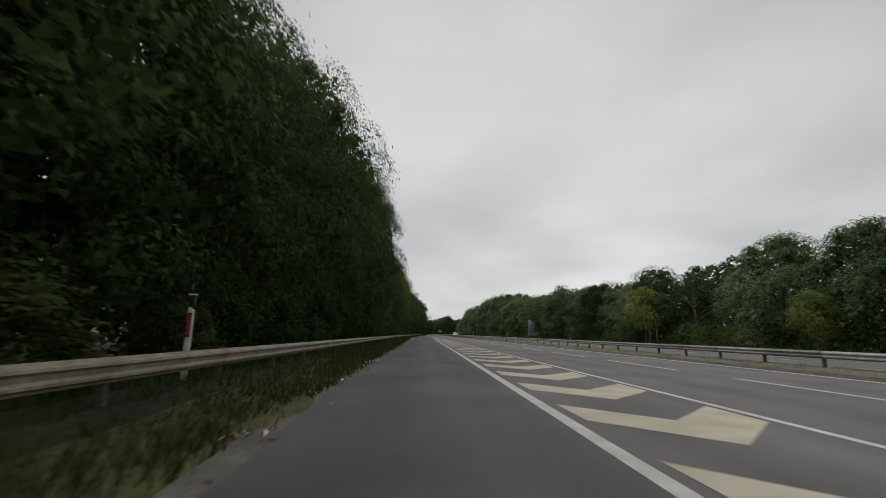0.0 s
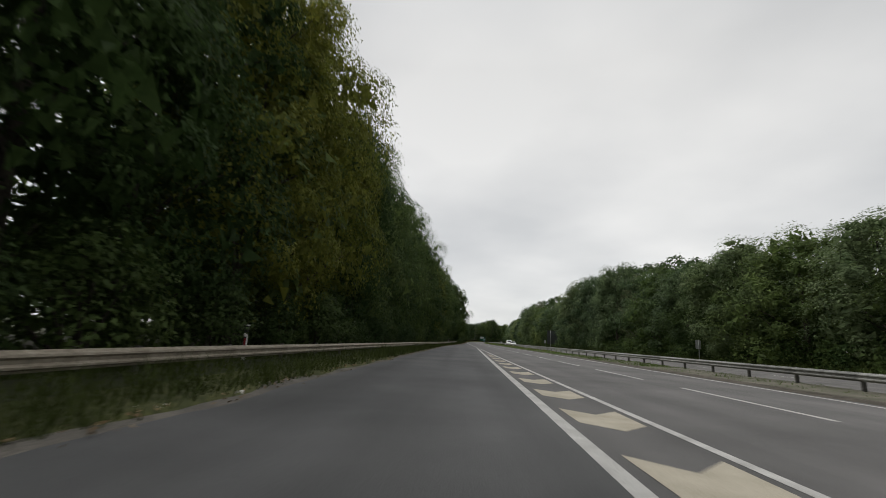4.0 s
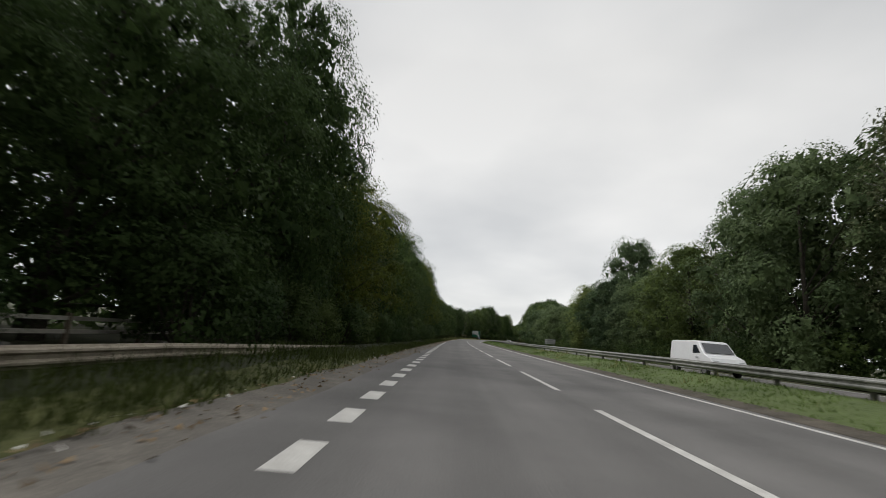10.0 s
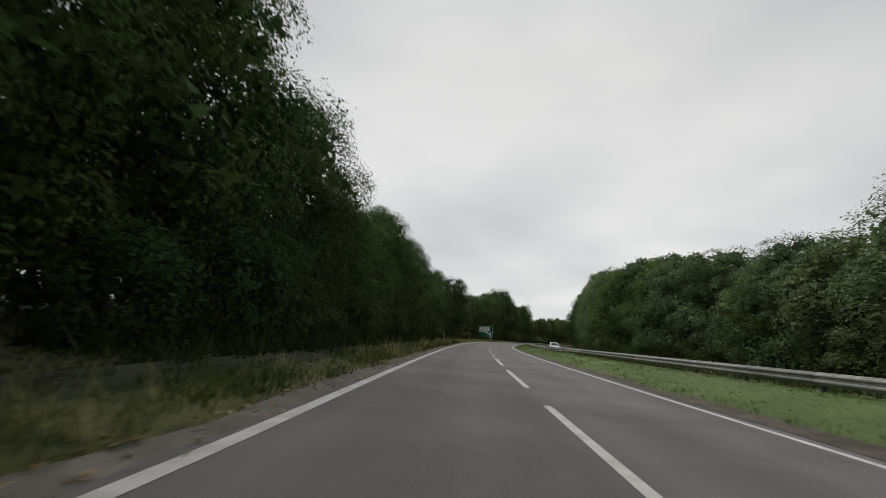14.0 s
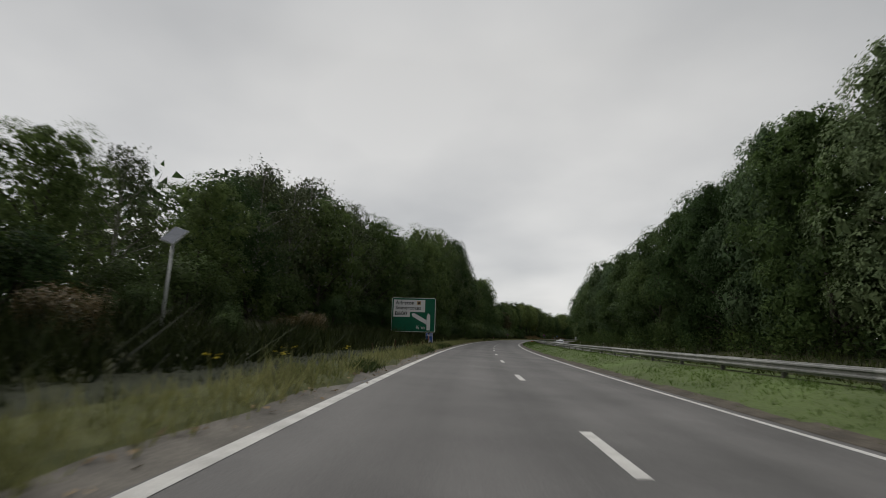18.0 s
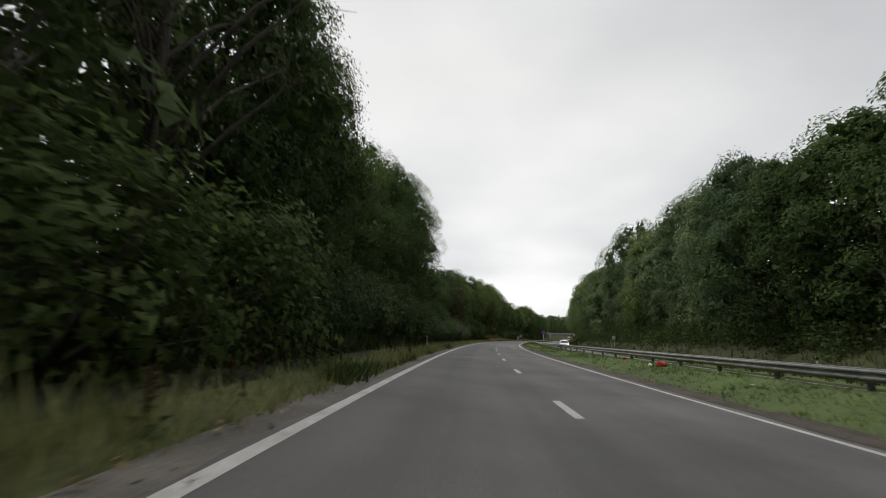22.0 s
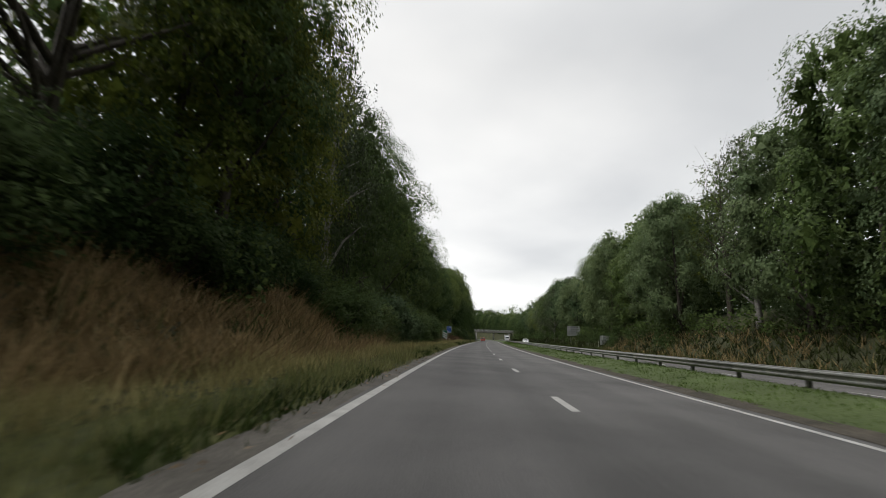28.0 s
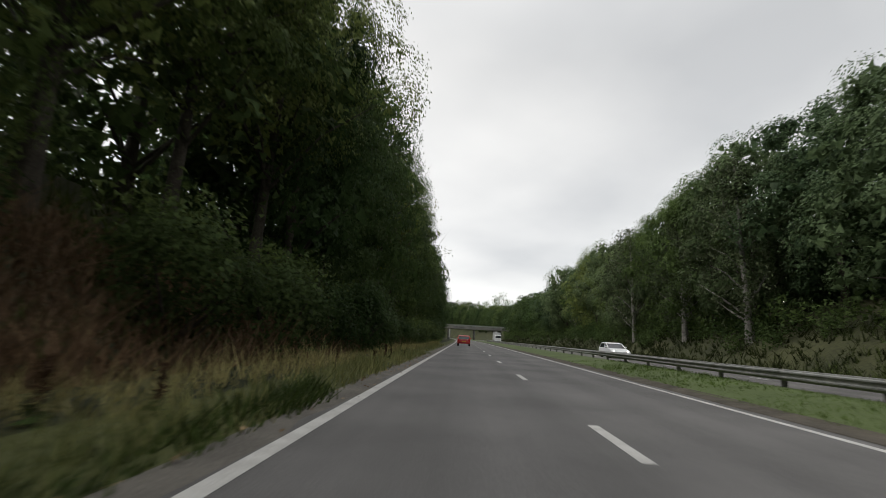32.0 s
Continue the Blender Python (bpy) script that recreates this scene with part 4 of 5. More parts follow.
for k, (a, b) in enumerate(((738, 762), (762, 787), (819, 850), (850, 900), (900, 970))):
    tuft_field("bracken", 184 + k, 16000 if b < 830 else 19000, (a, b), lambda s, r: left_edge(s) - (2.1 if s < 800 else 2.7) - 6.4 * r * (0.75 + 0.5 * noise.noise(Vector((s * 0.09, 2, 7)))), (0.4, 0.95), 0.032, BRACKEN if b < 800 else DULL_BRACKEN, "brown dying bracken on the bank", 0.55)
for k, (a, b) in enumerate(((505, 542), (594, 640), (738, 800), (824, 880))):
    tuft_field("edge_weeds", 240 + k, 13000, (a, b), lambda s, r: left_edge(s) + 0.08 - 0.5 * r, (0.1, 0.36), 0.022, EDGE_WEEDS, "dark green weeds crowding the road's edge", 0.45, 0.0)
# This dark colour also carries shade, that below the far trees.
tuft_field("far_undergrowth", 191, 36000, (740, 1100), lambda s, r: 17.9 + 6.5 * r, (0.3, 0.95), 0.045, SHADE_GRASS, "rough growth on the far bank, coloured dark for shade", 0.5)
tuft_field("far_bracken", 190, 2600, (775, 835), lambda s, r: 17.6 + 5.5 * r, (0.5, 1.1), 0.035, BRACKEN, "brown grass and bracken on the far bank", 0.5)
for k in range(4):
    tuft_field("tall_weeds", 200 + k, 4500, (370 + 140 * k, 510 + 140 * k), lambda s, r: left_edge(s) - 0.1 - 0.9 * r, (0.1, 0.62), 0.018, LONG_GRASS, "clumps of tall seeding weeds on the verge", 0.3)
tuft_field("reserve_weeds", 250, 5200, (180, 330), lambda s, r: 4.7 + 2.3 * r, (0.12, 0.42), 0.014, LONG_GRASS, "yellowing weeds on the central reservation", 0.4, 0.0)
for k, (a, b) in enumerate(((738, 800), (800, 865), (865, 935))):
    tuft_field("straw_grass", 220 + k, 15000 if k < 2 else 7000, (a, b), lambda s, r: left_edge(s) - 0.95 - 1.5 * r, (0.25, 0.6), 0.014, STRAW_GRASS, "tall straw-yellow grass along the verge", 0.4)
tuft_field("bank_growth", 210, 24000, (740, 965), lambda s, r: crown_front(s) - 9.5 * r, (0.4, 1.1), 0.04, VERGE_GRASS, "dark ferny growth under the trees of the bank", 0.5)


# ---- steel safety barriers ----
def beam_mesh(length, name="rail", mat=None):
    """A corrugated guard rail that runs along y from 0, its face towards -x."""
    prof = [(0.0, 0.155), (-0.018, 0.150), (-0.03, 0.12), (-0.075, 0.095), (-0.08, 0.062), (-0.035, 0.028), (-0.03, -0.028), (-0.078, -0.062), (-0.075, -0.095), (-0.03, -0.12), (-0.018, -0.15), (0.0, -0.155)]
    inner = [(x + 0.006, z * 0.985) for x, z in prof[::-1]]
    ring = prof + inner
    n = len(ring)
    verts = [(x, y, z) for y in (0, length) for x, z in ring]
    faces = [(k, (k + 1) % n, n + (k + 1) % n, n + k) for k in range(n)]
    return solid(name, verts, faces, mat or STEEL)


def z_post(height):
    bm = box(0.10, 0.012, height, (0.0, 0, height / 2 - 0.25))
    box(0.012, 0.06, height, (-0.05, 0.025, height / 2 - 0.25), bm)
    box(0.012, 0.06, height, (0.05, -0.025, height / 2 - 0.25), bm)
    return mesh_of(bm, "post", DULL_STEEL)


PITCH = 3.2
RAIL = beam_mesh(PITCH + 0.12)
RAIL_FAR = beam_mesh(PITCH + 0.12)
RAIL_STAINED = beam_mesh(PITCH + 0.12, mat=STAINED_STEEL)
POST = z_post(0.92)
BRACKET = mesh_of(box(0.14, 0.09, 0.16, (0, 0, 0)), "bracket", DULL_STEEL)


def rail_pose(s, line, level):
    a, b = plan(s, line(s)), plan(s + PITCH, line(s + PITCH))
    za, zb = level(s) + fall(s, line(s)), level(s + PITCH) + fall(s + PITCH, line(s + PITCH))
    run = Vector((float(b[0] - a[0]), float(b[1] - a[1]), zb - za))
    y = run.normalized()
    x = y.cross(Vector((0, 0, 1))).normalized()
    return Matrix.Translation((float(a[0]), float(a[1]), za)) @ Matrix((x, y, x.cross(y))).transposed().to_4x4()


def central_level(s):
    return flat_z(s, 7.3) + 0.53 - crest(s)


MID = 7.3
for sec in range(11):
    s0 = -20 + 96 * sec
    barrier = base("safety_barrier", Matrix(), "double-sided weathered steel crash barrier on short posts", "barrier", "central reservation barriers")
    for k in range(30):
        s = s0 + PITCH * k
        put("rail", RAIL, barrier, rail_pose(s, lambda q: MID - 0.09, central_level))
        far = rail_pose(s, lambda q: MID + 0.09, central_level)
        put("far_rail", RAIL_FAR, barrier, far @ Matrix.Translation((0, PITCH + 0.12, 0)) @ Matrix.Rotation(math.pi, 4, "Z"))
        put("post", POST, barrier, on_road(s + 0.1, MID, flat_z(s, MID) - crest(s)))
        put("bracket", BRACKET, barrier, on_road(s + 0.1, MID, central_level(s)))


def near_line(s):
    return along(s, (0, -13.0), (130, -13.0), (165, -11.8), (207, -10.0), (236, -9.0), (265, -8.1), (303, -8.5))


def near_level(s):
    return along(s, (0, 0.62), (60, 0.62), (130, 0.53), (205, 0.46), (287, 0.44), (300, 0.12), (305, 0.0))


for sec in range(3):
    barrier = base("safety_barrier", Matrix(), "rust-stained steel crash barrier before the wood", "barrier", "near verge barriers")
    for k in range(34):
        s = -16 + PITCH * (34 * sec + k)
        if s > 301:
            break
        put("rail", RAIL_STAINED, barrier, rail_pose(s, lambda q: near_line(q) + 0.1, near_level) @ Matrix.Translation((0, PITCH + 0.12, 0)) @ Matrix.Rotation(math.pi, 4, "Z"))
        if s < 292:
            put("post", POST, barrier, on_road(s + 0.1, near_line(s), flat_z(s, near_line(s)) + near_level(s) - 0.6))

# ---- sign materials ----
SIGN_GREEN = speckled("green_sign_sheet", (0.0, 0.075, 0.038), (0.0, 0.1, 0.05), 1.5, 20.0, 0.5, 0, 0.0, 0.25)
SIGN_WHITE = speckled("white_sign_sheet", (0.5, 0.5, 0.5), (0.6, 0.6, 0.59), 1.5, 15.0, 0.4, 0, 0.0, 0.5)
SIGN_BLUE = speckled("blue_sign_sheet", (0.006, 0.06, 0.3), (0.01, 0.085, 0.38), 1.5, 15.0, 0.4, 0, 0.0, 0.5)
SIGN_RED = speckled("red_sign_sheet", (0.35, 0.02, 0.03), (0.45, 0.03, 0.04), 2.0, 15.0, 0.4, 0, 0.0, 0.5)
SIGN_FADED = speckled("faded_pale_figures", (0.28, 0.33, 0.45), (0.42, 0.46, 0.56), 6.0, 30.0, 0.5, 0, 0.0, 0.3)
SIGN_YELLOW = speckled("yellow_sign_sheet", (0.55, 0.33, 0.03), (0.65, 0.4, 0.05), 2.0, 15.0, 0.4, 0, 0.0, 0.5)
SIGN_BLACK = speckled("black_sign_sheet", (0.01, 0.01, 0.01), (0.02, 0.02, 0.02), 2.0, 15.0, 0.4, 0, 0.0, 0.4)
SIGN_DARK = speckled("dirty_dark_sign_back", (0.035, 0.04, 0.04), (0.085, 0.092, 0.09), 0.8, 12.0, 0.7, 0.1, 0.05, 0.4)
SIGN_BACK = speckled("grey_aluminium_sign_back", (0.3, 0.31, 0.31), (0.46, 0.47, 0.47), 0.8, 12.0, 0.6, 0.1, 0.05, 0.4)
POLE_GREY = speckled("grey_painted_pole", (0.26, 0.27, 0.26), (0.42, 0.43, 0.42), 1.0, 12.0, 0.5, 0.2, 0.05, 0.4)
WOOD = speckled("weathered_timber", (0.07, 0.055, 0.04), (0.17, 0.14, 0.105), 1.5, 20.0, 0.9, 0, 0.4, 0.2)
PALE_WOOD = speckled("pale_weathered_timber", (0.2, 0.19, 0.165), (0.36, 0.34, 0.3), 1.5, 20.0, 0.85, 0, 0.3, 0.2)
YELLOW_FLOWERS = foliage("yellow_flower_heads", (0.5, 0.38, 0.02), (0.75, 0.6, 0.05), 0.0, 0.2, 0.2, 2.0, 0.1)
DOCK_BROWN = foliage("dark_brown_seeds", (0.035, 0.02, 0.012), (0.09, 0.05, 0.028), 0.0, 0.3, 0.1, 2.0, 0.05)
PLASTIC = speckled("off_white_plastic", (0.5, 0.49, 0.46), (0.68, 0.67, 0.64), 3.0, 30.0, 0.5, 0, 0.05, 0.4)
RUBBER = speckled("black_rubber", (0.012, 0.012, 0.012), (0.03, 0.03, 0.03), 4.0, 30.0, 0.8, 0, 0.2, 0.3)


def rounded(w, h, r, seg=4):
    pts = []
    for cx, cy, a0 in ((w / 2 - r, h / 2 - r, 0), (-w / 2 + r, h / 2 - r, 90), (-w / 2 + r, -h / 2 + r, 180), (w / 2 - r, -h / 2 + r, 270)):
        for k in range(seg + 1):
            a = radians(a0 + 90 * k / seg)
            pts.append((cx + r * math.cos(a), cy + r * math.sin(a)))
    return pts


def plate(name, outline, depth, y, mat, parent, label="", cx=0.0, cz=0.0):
    """A flat sheet in the x-z plane whose face looks down -y."""
    return part(name, prism([(a + cx, b + cz) for a, b in outline], depth, "y", at=(0, y, 0)), mat, parent, label)


def letters(text, size, x, z, y, mat, parent, name="lettering", align="LEFT", stretch=1.0):
    cu = bpy.data.curves.new(name, "FONT")
    cu.body, cu.size, cu.align_x, cu.extrude, cu.offset = text, size, align, 0.003, size * 0.02
    cu.space_character = 1.08
    tmp = bpy.data.objects.new(name, cu)
    scene.collection.objects.link(tmp)
    bpy.context.view_layer.update()
    me = bpy.data.meshes.new_from_object(tmp.evaluated_get(bpy.context.evaluated_depsgraph_get()))
    bpy.data.objects.remove(tmp)
    me.materials.clear()
    me.materials.append(mat)
    return put(name, me, parent, Matrix.Translation((x, y, z)) @ Matrix.Rotation(math.pi / 2, 4, "X") @ Matrix.Diagonal((stretch, 1, 1, 1)))


TAN_PATCH = speckled("tan_patch", (0.3, 0.22, 0.11), (0.42, 0.32, 0.17), 5.0, 30.0, 0.5)
BROWN_PATCH = speckled("dark_brown_patch", (0.03, 0.012, 0.008), (0.07, 0.028, 0.018), 6.0, 30.0, 0.5)

# ---- the green direction sign ----
gs, gd = 541.6, -8.48
gz = flat_z(gs, gd)
sign = base("direction_sign", on_road(gs, gd, 0, 6), "large green road sign with white panel on posts in the verge", "road sign")
W, H, LOW = 4.65, 3.58, 1.12
CZ = LOW + H / 2
plate("backing", rounded(W, H, 0.16), 0.03, 0.03, SIGN_BACK, sign, "", 0, CZ)
plate("border", rounded(W, H, 0.16), 0.012, 0.006, SIGN_WHITE, sign, "white border", 0, CZ)
plate("face", rounded(W - 0.12, H - 0.12, 0.12), 0.012, -0.004, SIGN_GREEN, sign, "green sign face", 0, CZ)
top = CZ + H / 2
panel = [(-2.13, top - 0.22), (1.22, top - 0.22), (1.22, top - 1.5), (-0.38, top - 1.5), (-0.38, top - 2.02), (-2.13, top - 2.02)]
plate("white_panel", panel, 0.01, -0.013, SIGN_WHITE, sign, "white panel with black place names")
letters("Alfreton", 0.55, -1.92, top - 0.72, -0.022, SIGN_BLACK, sign, stretch=0.98)
letters("Somercotes", 0.52, -1.92, top - 1.24, -0.022, SIGN_BLACK, sign, stretch=1.0)
letters("B600", 0.56, -1.98, top - 1.85, -0.022, SIGN_BLACK, sign, stretch=1.05)
plate("patch", rounded(0.42, 0.42, 0.03), 0.006, -0.019, TAN_PATCH, sign, "tan square patch", 0.55, top - 0.55)
plate("black_disc", [(0.14 * math.cos(a * 0.3927), 0.14 * math.sin(a * 0.3927)) for a in range(16)], 0.01, -0.022, BROWN_PATCH, sign, "", 0.55, top - 0.55)
plate("arrow", [(1.42, LOW + 0.2), (1.78, LOW + 0.2), (1.78, top - 1.85), (1.6, top - 1.6), (1.42, top - 1.85)], 0.01, -0.013, SIGN_WHITE, sign, "white route arrow")
plate("arrow", [(1.41, LOW + 0.78), (1.41, LOW + 1.25), (0.1, top - 1.62), (-0.2, top - 1.68), (-0.12, top - 1.95)], 0.01, -0.013, SIGN_WHITE, sign, "white side-road arrow")
letters("½ m", 0.5, 0.25, LOW + 0.32, -0.016, SIGN_WHITE, sign)
for x in (-1.5, 0.0, 1.55):
    part("post", box(0.14, 0.1, LOW + H - gz + 0.2, (x, 0.11, (LOW + H + gz) / 2 - 0.25)), WOOD if x == 0 else POLE_GREY, sign)
for z in (LOW + 0.5, CZ, top - 0.5):
    part("brace", box(W - 0.2, 0.05, 0.08, (0, 0.065, z)), SIGN_BACK, sign)


def location_sign(s, d, w, h, low, lines):
    z = flat_z(s, d)
    ob = base("location_sign", on_road(s, d, 0, 5), "small blue driver location sign with faded pale figures", "road sign")
    plate("border", rounded(w, h, 0.05), 0.012, 0.006, SIGN_WHITE, ob, "white border", 0, low + h / 2)
    plate("face", rounded(w - 0.06, h - 0.06, 0.04), 0.01, -0.003, SIGN_BLUE, ob, "blue sign face", 0, low + h / 2)
    for k, text in enumerate(lines):
        zz = low + h - 0.33 * h - k * 0.29 * h
        if text:
            letters(text, 0.3 * h, 0, zz, -0.012, SIGN_FADED, ob, align="CENTER")
        else:
            for j in range(4):
                plate("bar", rounded(0.1 * w, 0.18 * h, 0.01), 0.006, -0.012, SIGN_FADED, ob, "", -0.27 * w + 0.18 * w * j, zz + 0.08 * h)
    part("pole", rod(0.04, low + h - z + 0.1, (0, 0.06, z - 0.15)), POLE_GREY, ob, smooth=True)


location_sign(541.2, -6.68, 0.74, 1.02, 0.12, ("A38", "A", ""))
location_sign(844.0, -6.95, 0.9, 1.15, 1.95, ("A38", "A", ""))


def marker_post(s, d, facing=1, lift=0.0):
    z = flat_z(s, d) + lift
    ob = base("marker_post", on_road(s, d, z, 0 if facing > 0 else 180), "white plastic verge marker post with red reflector", "marker post", "verge marker posts")
    part("body", prism([(-0.055, -0.1 - lift), (0.055, -0.1 - lift), (0.05, 0.82), (-0.05, 0.88)], 0.05, "y"), PLASTIC, ob, bevel=0.006)
    part("cap", box(0.12, 0.06, 0.2, (0, 0, 1.0)), SIGN_BLACK, ob, "dark number cap", bevel=0.01)
    part("cap_lid", box(0.13, 0.07, 0.03, (0, 0, 1.115)), PLASTIC, ob, "pale lid")
    part("surround", box(0.075, 0.01, 0.46, (0.0, -0.03, 0.54)), SIGN_BLACK, ob, "dark surround of the reflector")
    part("reflector", box(0.05, 0.01, 0.36, (0.0, -0.037, 0.54)), SIGN_RED, ob, "red reflector strip")


for s, d in ((133.5, -13.6), (233, -9.7), (448, -6.2), (537.8, -6.25), (637.4, -5.9), (739.9, -5.85), (842.4, -6.75)):
    marker_post(s, d)
marker_post(31.8, -13.5, 1, 0.55)
for s, d in ((845, 20.0), (738, 19.6), (512, 19.5), (430, 19.5), (585, 19.5), (630, 19.6), (130, 19.5), (108, 19.5)):
    marker_post(s, d, -1)


# ---- signs of the other carriageway, seen from behind ----
def sign_back(s, d, w, h, low, posts, rows=0, turn=4, label="grey back of a large road sign on steel posts", back=None):
    z = flat_z(s, d)
    ob = base("road_sign", on_road(s, d, 0, turn), label, "road sign", "signs facing the other carriageway")
    part("panel", prism(rounded(w, h, min(0.1, w * 0.1)), 0.02, "y", at=(0, 0.04, low + h / 2)), back or SIGN_BACK, ob)
    for k in range(rows):
        part("rib", box(w - 0.04, 0.05, 0.06, (0, 0.005, low + h * (k + 0.5) / rows)), back or DULL_STEEL, ob)
    for x in posts:
        part("post", rod(0.06 if w > 1.2 else 0.038, low + h - z + 0.25, (x, -0.07, z - 0.2), 10), POLE_GREY, ob, smooth=True)


sign_back(140.0, 20.6, 2.9, 4.0, 1.1, (-1.0, 1.0), 6)
sign_back(172.6, 20, 0.62, 0.95, 1.55, (0,), 0, 4, "small grey sign back on one pole")
sign_back(259.0, 21.0, 3.1, 4.0, 1.3, (-0.55,), 7, 4, "dark weathered back of a large road sign", SIGN_DARK)
sign_back(261.6, 19.3, 0.5, 0.9, 1.5, (0,), 0, 4, "small grey sign back on one pole")
sign_back(390.6, 19.9, 2.6, 1.1, 1.3, (-0.95, 0.95), 2, 4, "low grey road sign back on two posts")
sign_back(683.2, 20.0, 0.6, 0.6, 2.35, (0,), 0, 4, "small grey sign back on one pole")
sign_back(842.6, 20.9, 2.4, 1.55, 1.05, (-0.8, 0.8), 3, 4)
sign_back(873.0, 20.9, 3.1, 2.3, 2.55, (-0.9, 1.2), 5)
for s in (79.5, 77.8):
    ob = base("timber_post", on_road(s, 20.2, flat_z(s, 20.2)), "pale timber post before the far wood", "post")
    part("shaft", rod(0.08, 2.6, (0, 0, -0.3), 8), WOOD, ob)


def clearway(s, d, low, facing, label="round blue no-stopping sign with red cross on a pole"):
    z = flat_z(s, d)
    ob = base("clearway_sign", on_road(s, d, 0, 0), label, "road sign", "clearway signs")
    disc = lambda r, n=28: [(r * math.cos(2 * math.pi * k / n), r * math.sin(2 * math.pi * k / n)) for k in range(n)]
    plate("rim", disc(0.36), 0.012, 0.006, SIGN_RED, ob, "red rim", 0, low)
    plate("face", disc(0.3), 0.008, -0.004, SIGN_BLUE, ob, "blue face", 0, low)
    for turn in (45, -45):
        c, q = math.cos(radians(turn)), math.sin(radians(turn))
        plate("stroke", [(a * c - b * q, a * q + b * c) for a, b in ((-0.31, -0.035), (0.31, -0.035), (0.31, 0.035), (-0.31, 0.035))], 0.006, -0.01 - 0.002 * (turn > 0), SIGN_RED, ob, "", 0, low)
    part("pole", rod(0.045, low + 0.3 - z, (0, 0.06, z - 0.1)), POLE_GREY, ob, smooth=True)


clearway(682.3, 7.85, 2.7, 1)
clearway(681.0, -6.6, 2.0, 1)


def countdown(s, d, bars):
    z = flat_z(s, d)
    ob = base("countdown_marker", on_road(s, d, 0, 5), "green countdown marker with white diagonal bars on a post", "road sign", "countdown markers")
    w, h, low = 0.83, 1.31, 0.885
    plate("border", rounded(w, h, 0.06), 0.012, 0.006, SIGN_WHITE, ob, "white border", 0, low + h / 2)
    plate("face", rounded(w - 0.07, h - 0.07, 0.05), 0.01, -0.003, SIGN_GREEN, ob, "green face", 0, low + h / 2)
    for k in range(bars):
        zz = low + h * (0.62 - 0.24 * k)
        plate("bar", [(-0.34, zz + 0.1), (-0.34, zz + 0.3), (0.34, zz - 0.02), (0.34, zz - 0.22)], 0.006, -0.011, SIGN_WHITE, ob)
    for x in (-0.25, 0.25):
        part("post", rod(0.035, low + h - z, (x, 0.05, z - 0.15)), POLE_GREY, ob, smooth=True)


countdown(832.1, -6.65, 3)
countdown(922, -7.2, 2)

# ---- solar pole ----
GLAZED = speckled("glazed_solar_cells", (0.05, 0.06, 0.08), (0.09, 0.1, 0.13), 3.0, 25.0, 0.12, 0.0, 0.0, 0.8)
ss, sdd = 506.3, -9.85
sz = flat_z(ss, sdd)
solar = base("solar_pole", on_road(ss, sdd, sz), "tall grey pole with a tilted solar panel in the verge", "pole")
part("pole", rod(0.05, 3.45 - sz, (0, 0, -0.3), 12, 0.04), POLE_GREY, solar, smooth=True)
facing = Matrix.Translation((0.05, -0.05, 3.3 - sz)) @ Matrix.Rotation(radians(18), 4, "Y") @ Matrix.Rotation(radians(52), 4, "X")
part("panel", box(0.45, 0.62, 0.04), SIGN_BACK, solar, "dark tilted solar panel", facing, bevel=0.008)
part("glass", box(0.41, 0.58, 0.01, (0, 0, 0.026)), GLAZED, solar, "", facing)

stake = base("post", on_road(487.8, -5.97, flat_z(487.8, -5.97)), "thin pale grey stake in the verge", "post")
part("shaft", rod(0.028, 1.75, (0, 0, -0.2), 8), PALE_WOOD, stake)

# ---- post and rail fence behind the green sign ----
for k in range(9):
    s = 534 + 2.4 * k
    fence = base("fence", on_road(s, -15.4, flat_z(s, -15.4)), "weathered timber post and rail fence", "fence", "fence bays")
    part("post", box(0.1, 0.1, 1.35, (0, 0, 0.5)), WOOD, fence, bevel=0.01)
    for z in (0.45, 0.85, 1.1):
        part("rail", box(0.04, 2.42, 0.09, (0, 1.2, z)), WOOD, fence)

# ---- rail fence behind the end of the near barrier ----
for k in range(9):
    s = 272 + 2.6 * k
    fence = base("fence", on_road(s, -12.1, flat_z(s, -12.1)), "pale weathered timber fence behind the barrier", "fence", "fence bays by the barrier")
    part("post", box(0.1, 0.1, 1.1, (0, 0, 0.3)), WOOD, fence, bevel=0.01)
    for z in (0.4, 0.72):
        part("rail", box(0.05, 2.62, 0.1, (0, 1.3, z)), PALE_WOOD, fence)


# ---- single weeds of the verge ----
def ragwort(s, d, size):
    rng = np.random.default_rng(int(s * 10))
    plant_base = base("ragwort", on_road(s, d, flat_z(s, d), 0, size), "ragwort with flat yellow flower heads in the verge", "weed", "flowering weeds")
    stems, faces, heads = [], [], []
    for k in range(7):
        tip = Vector((rng.normal(0, 0.13), rng.normal(0, 0.13), rng.uniform(0.5, 0.75)))
        v, f = tube([(0, 0, -0.05), tip * 0.55, tip], [0.012, 0.009, 0.005], 4)
        faces += [tuple(i + len(stems) for i in q) for q in f]
        stems += v
        for _ in range(14):
            heads.append(tip + Vector((rng.normal(0, 0.06), rng.normal(0, 0.06), rng.normal(0, 0.015))))
    put("stem", solid("stem", stems, faces, EDGE_WEEDS), plant_base)
    at = np.array(heads)
    put("flower_head", soup("flower_head", leaf_tris(rng, at, np.tile((0.0, 0.0, 1.0), (len(at), 1)), 0.06, 0.06), 3, YELLOW_FLOWERS), plant_base, label="yellow flower heads")


for s, d, size in ((505.2, -6.0, 0.5), (508.0, -6.9, 0.6), (503.0, -6.4, 0.5), (511.5, -6.2, 0.45)):
    ragwort(s, d, size)


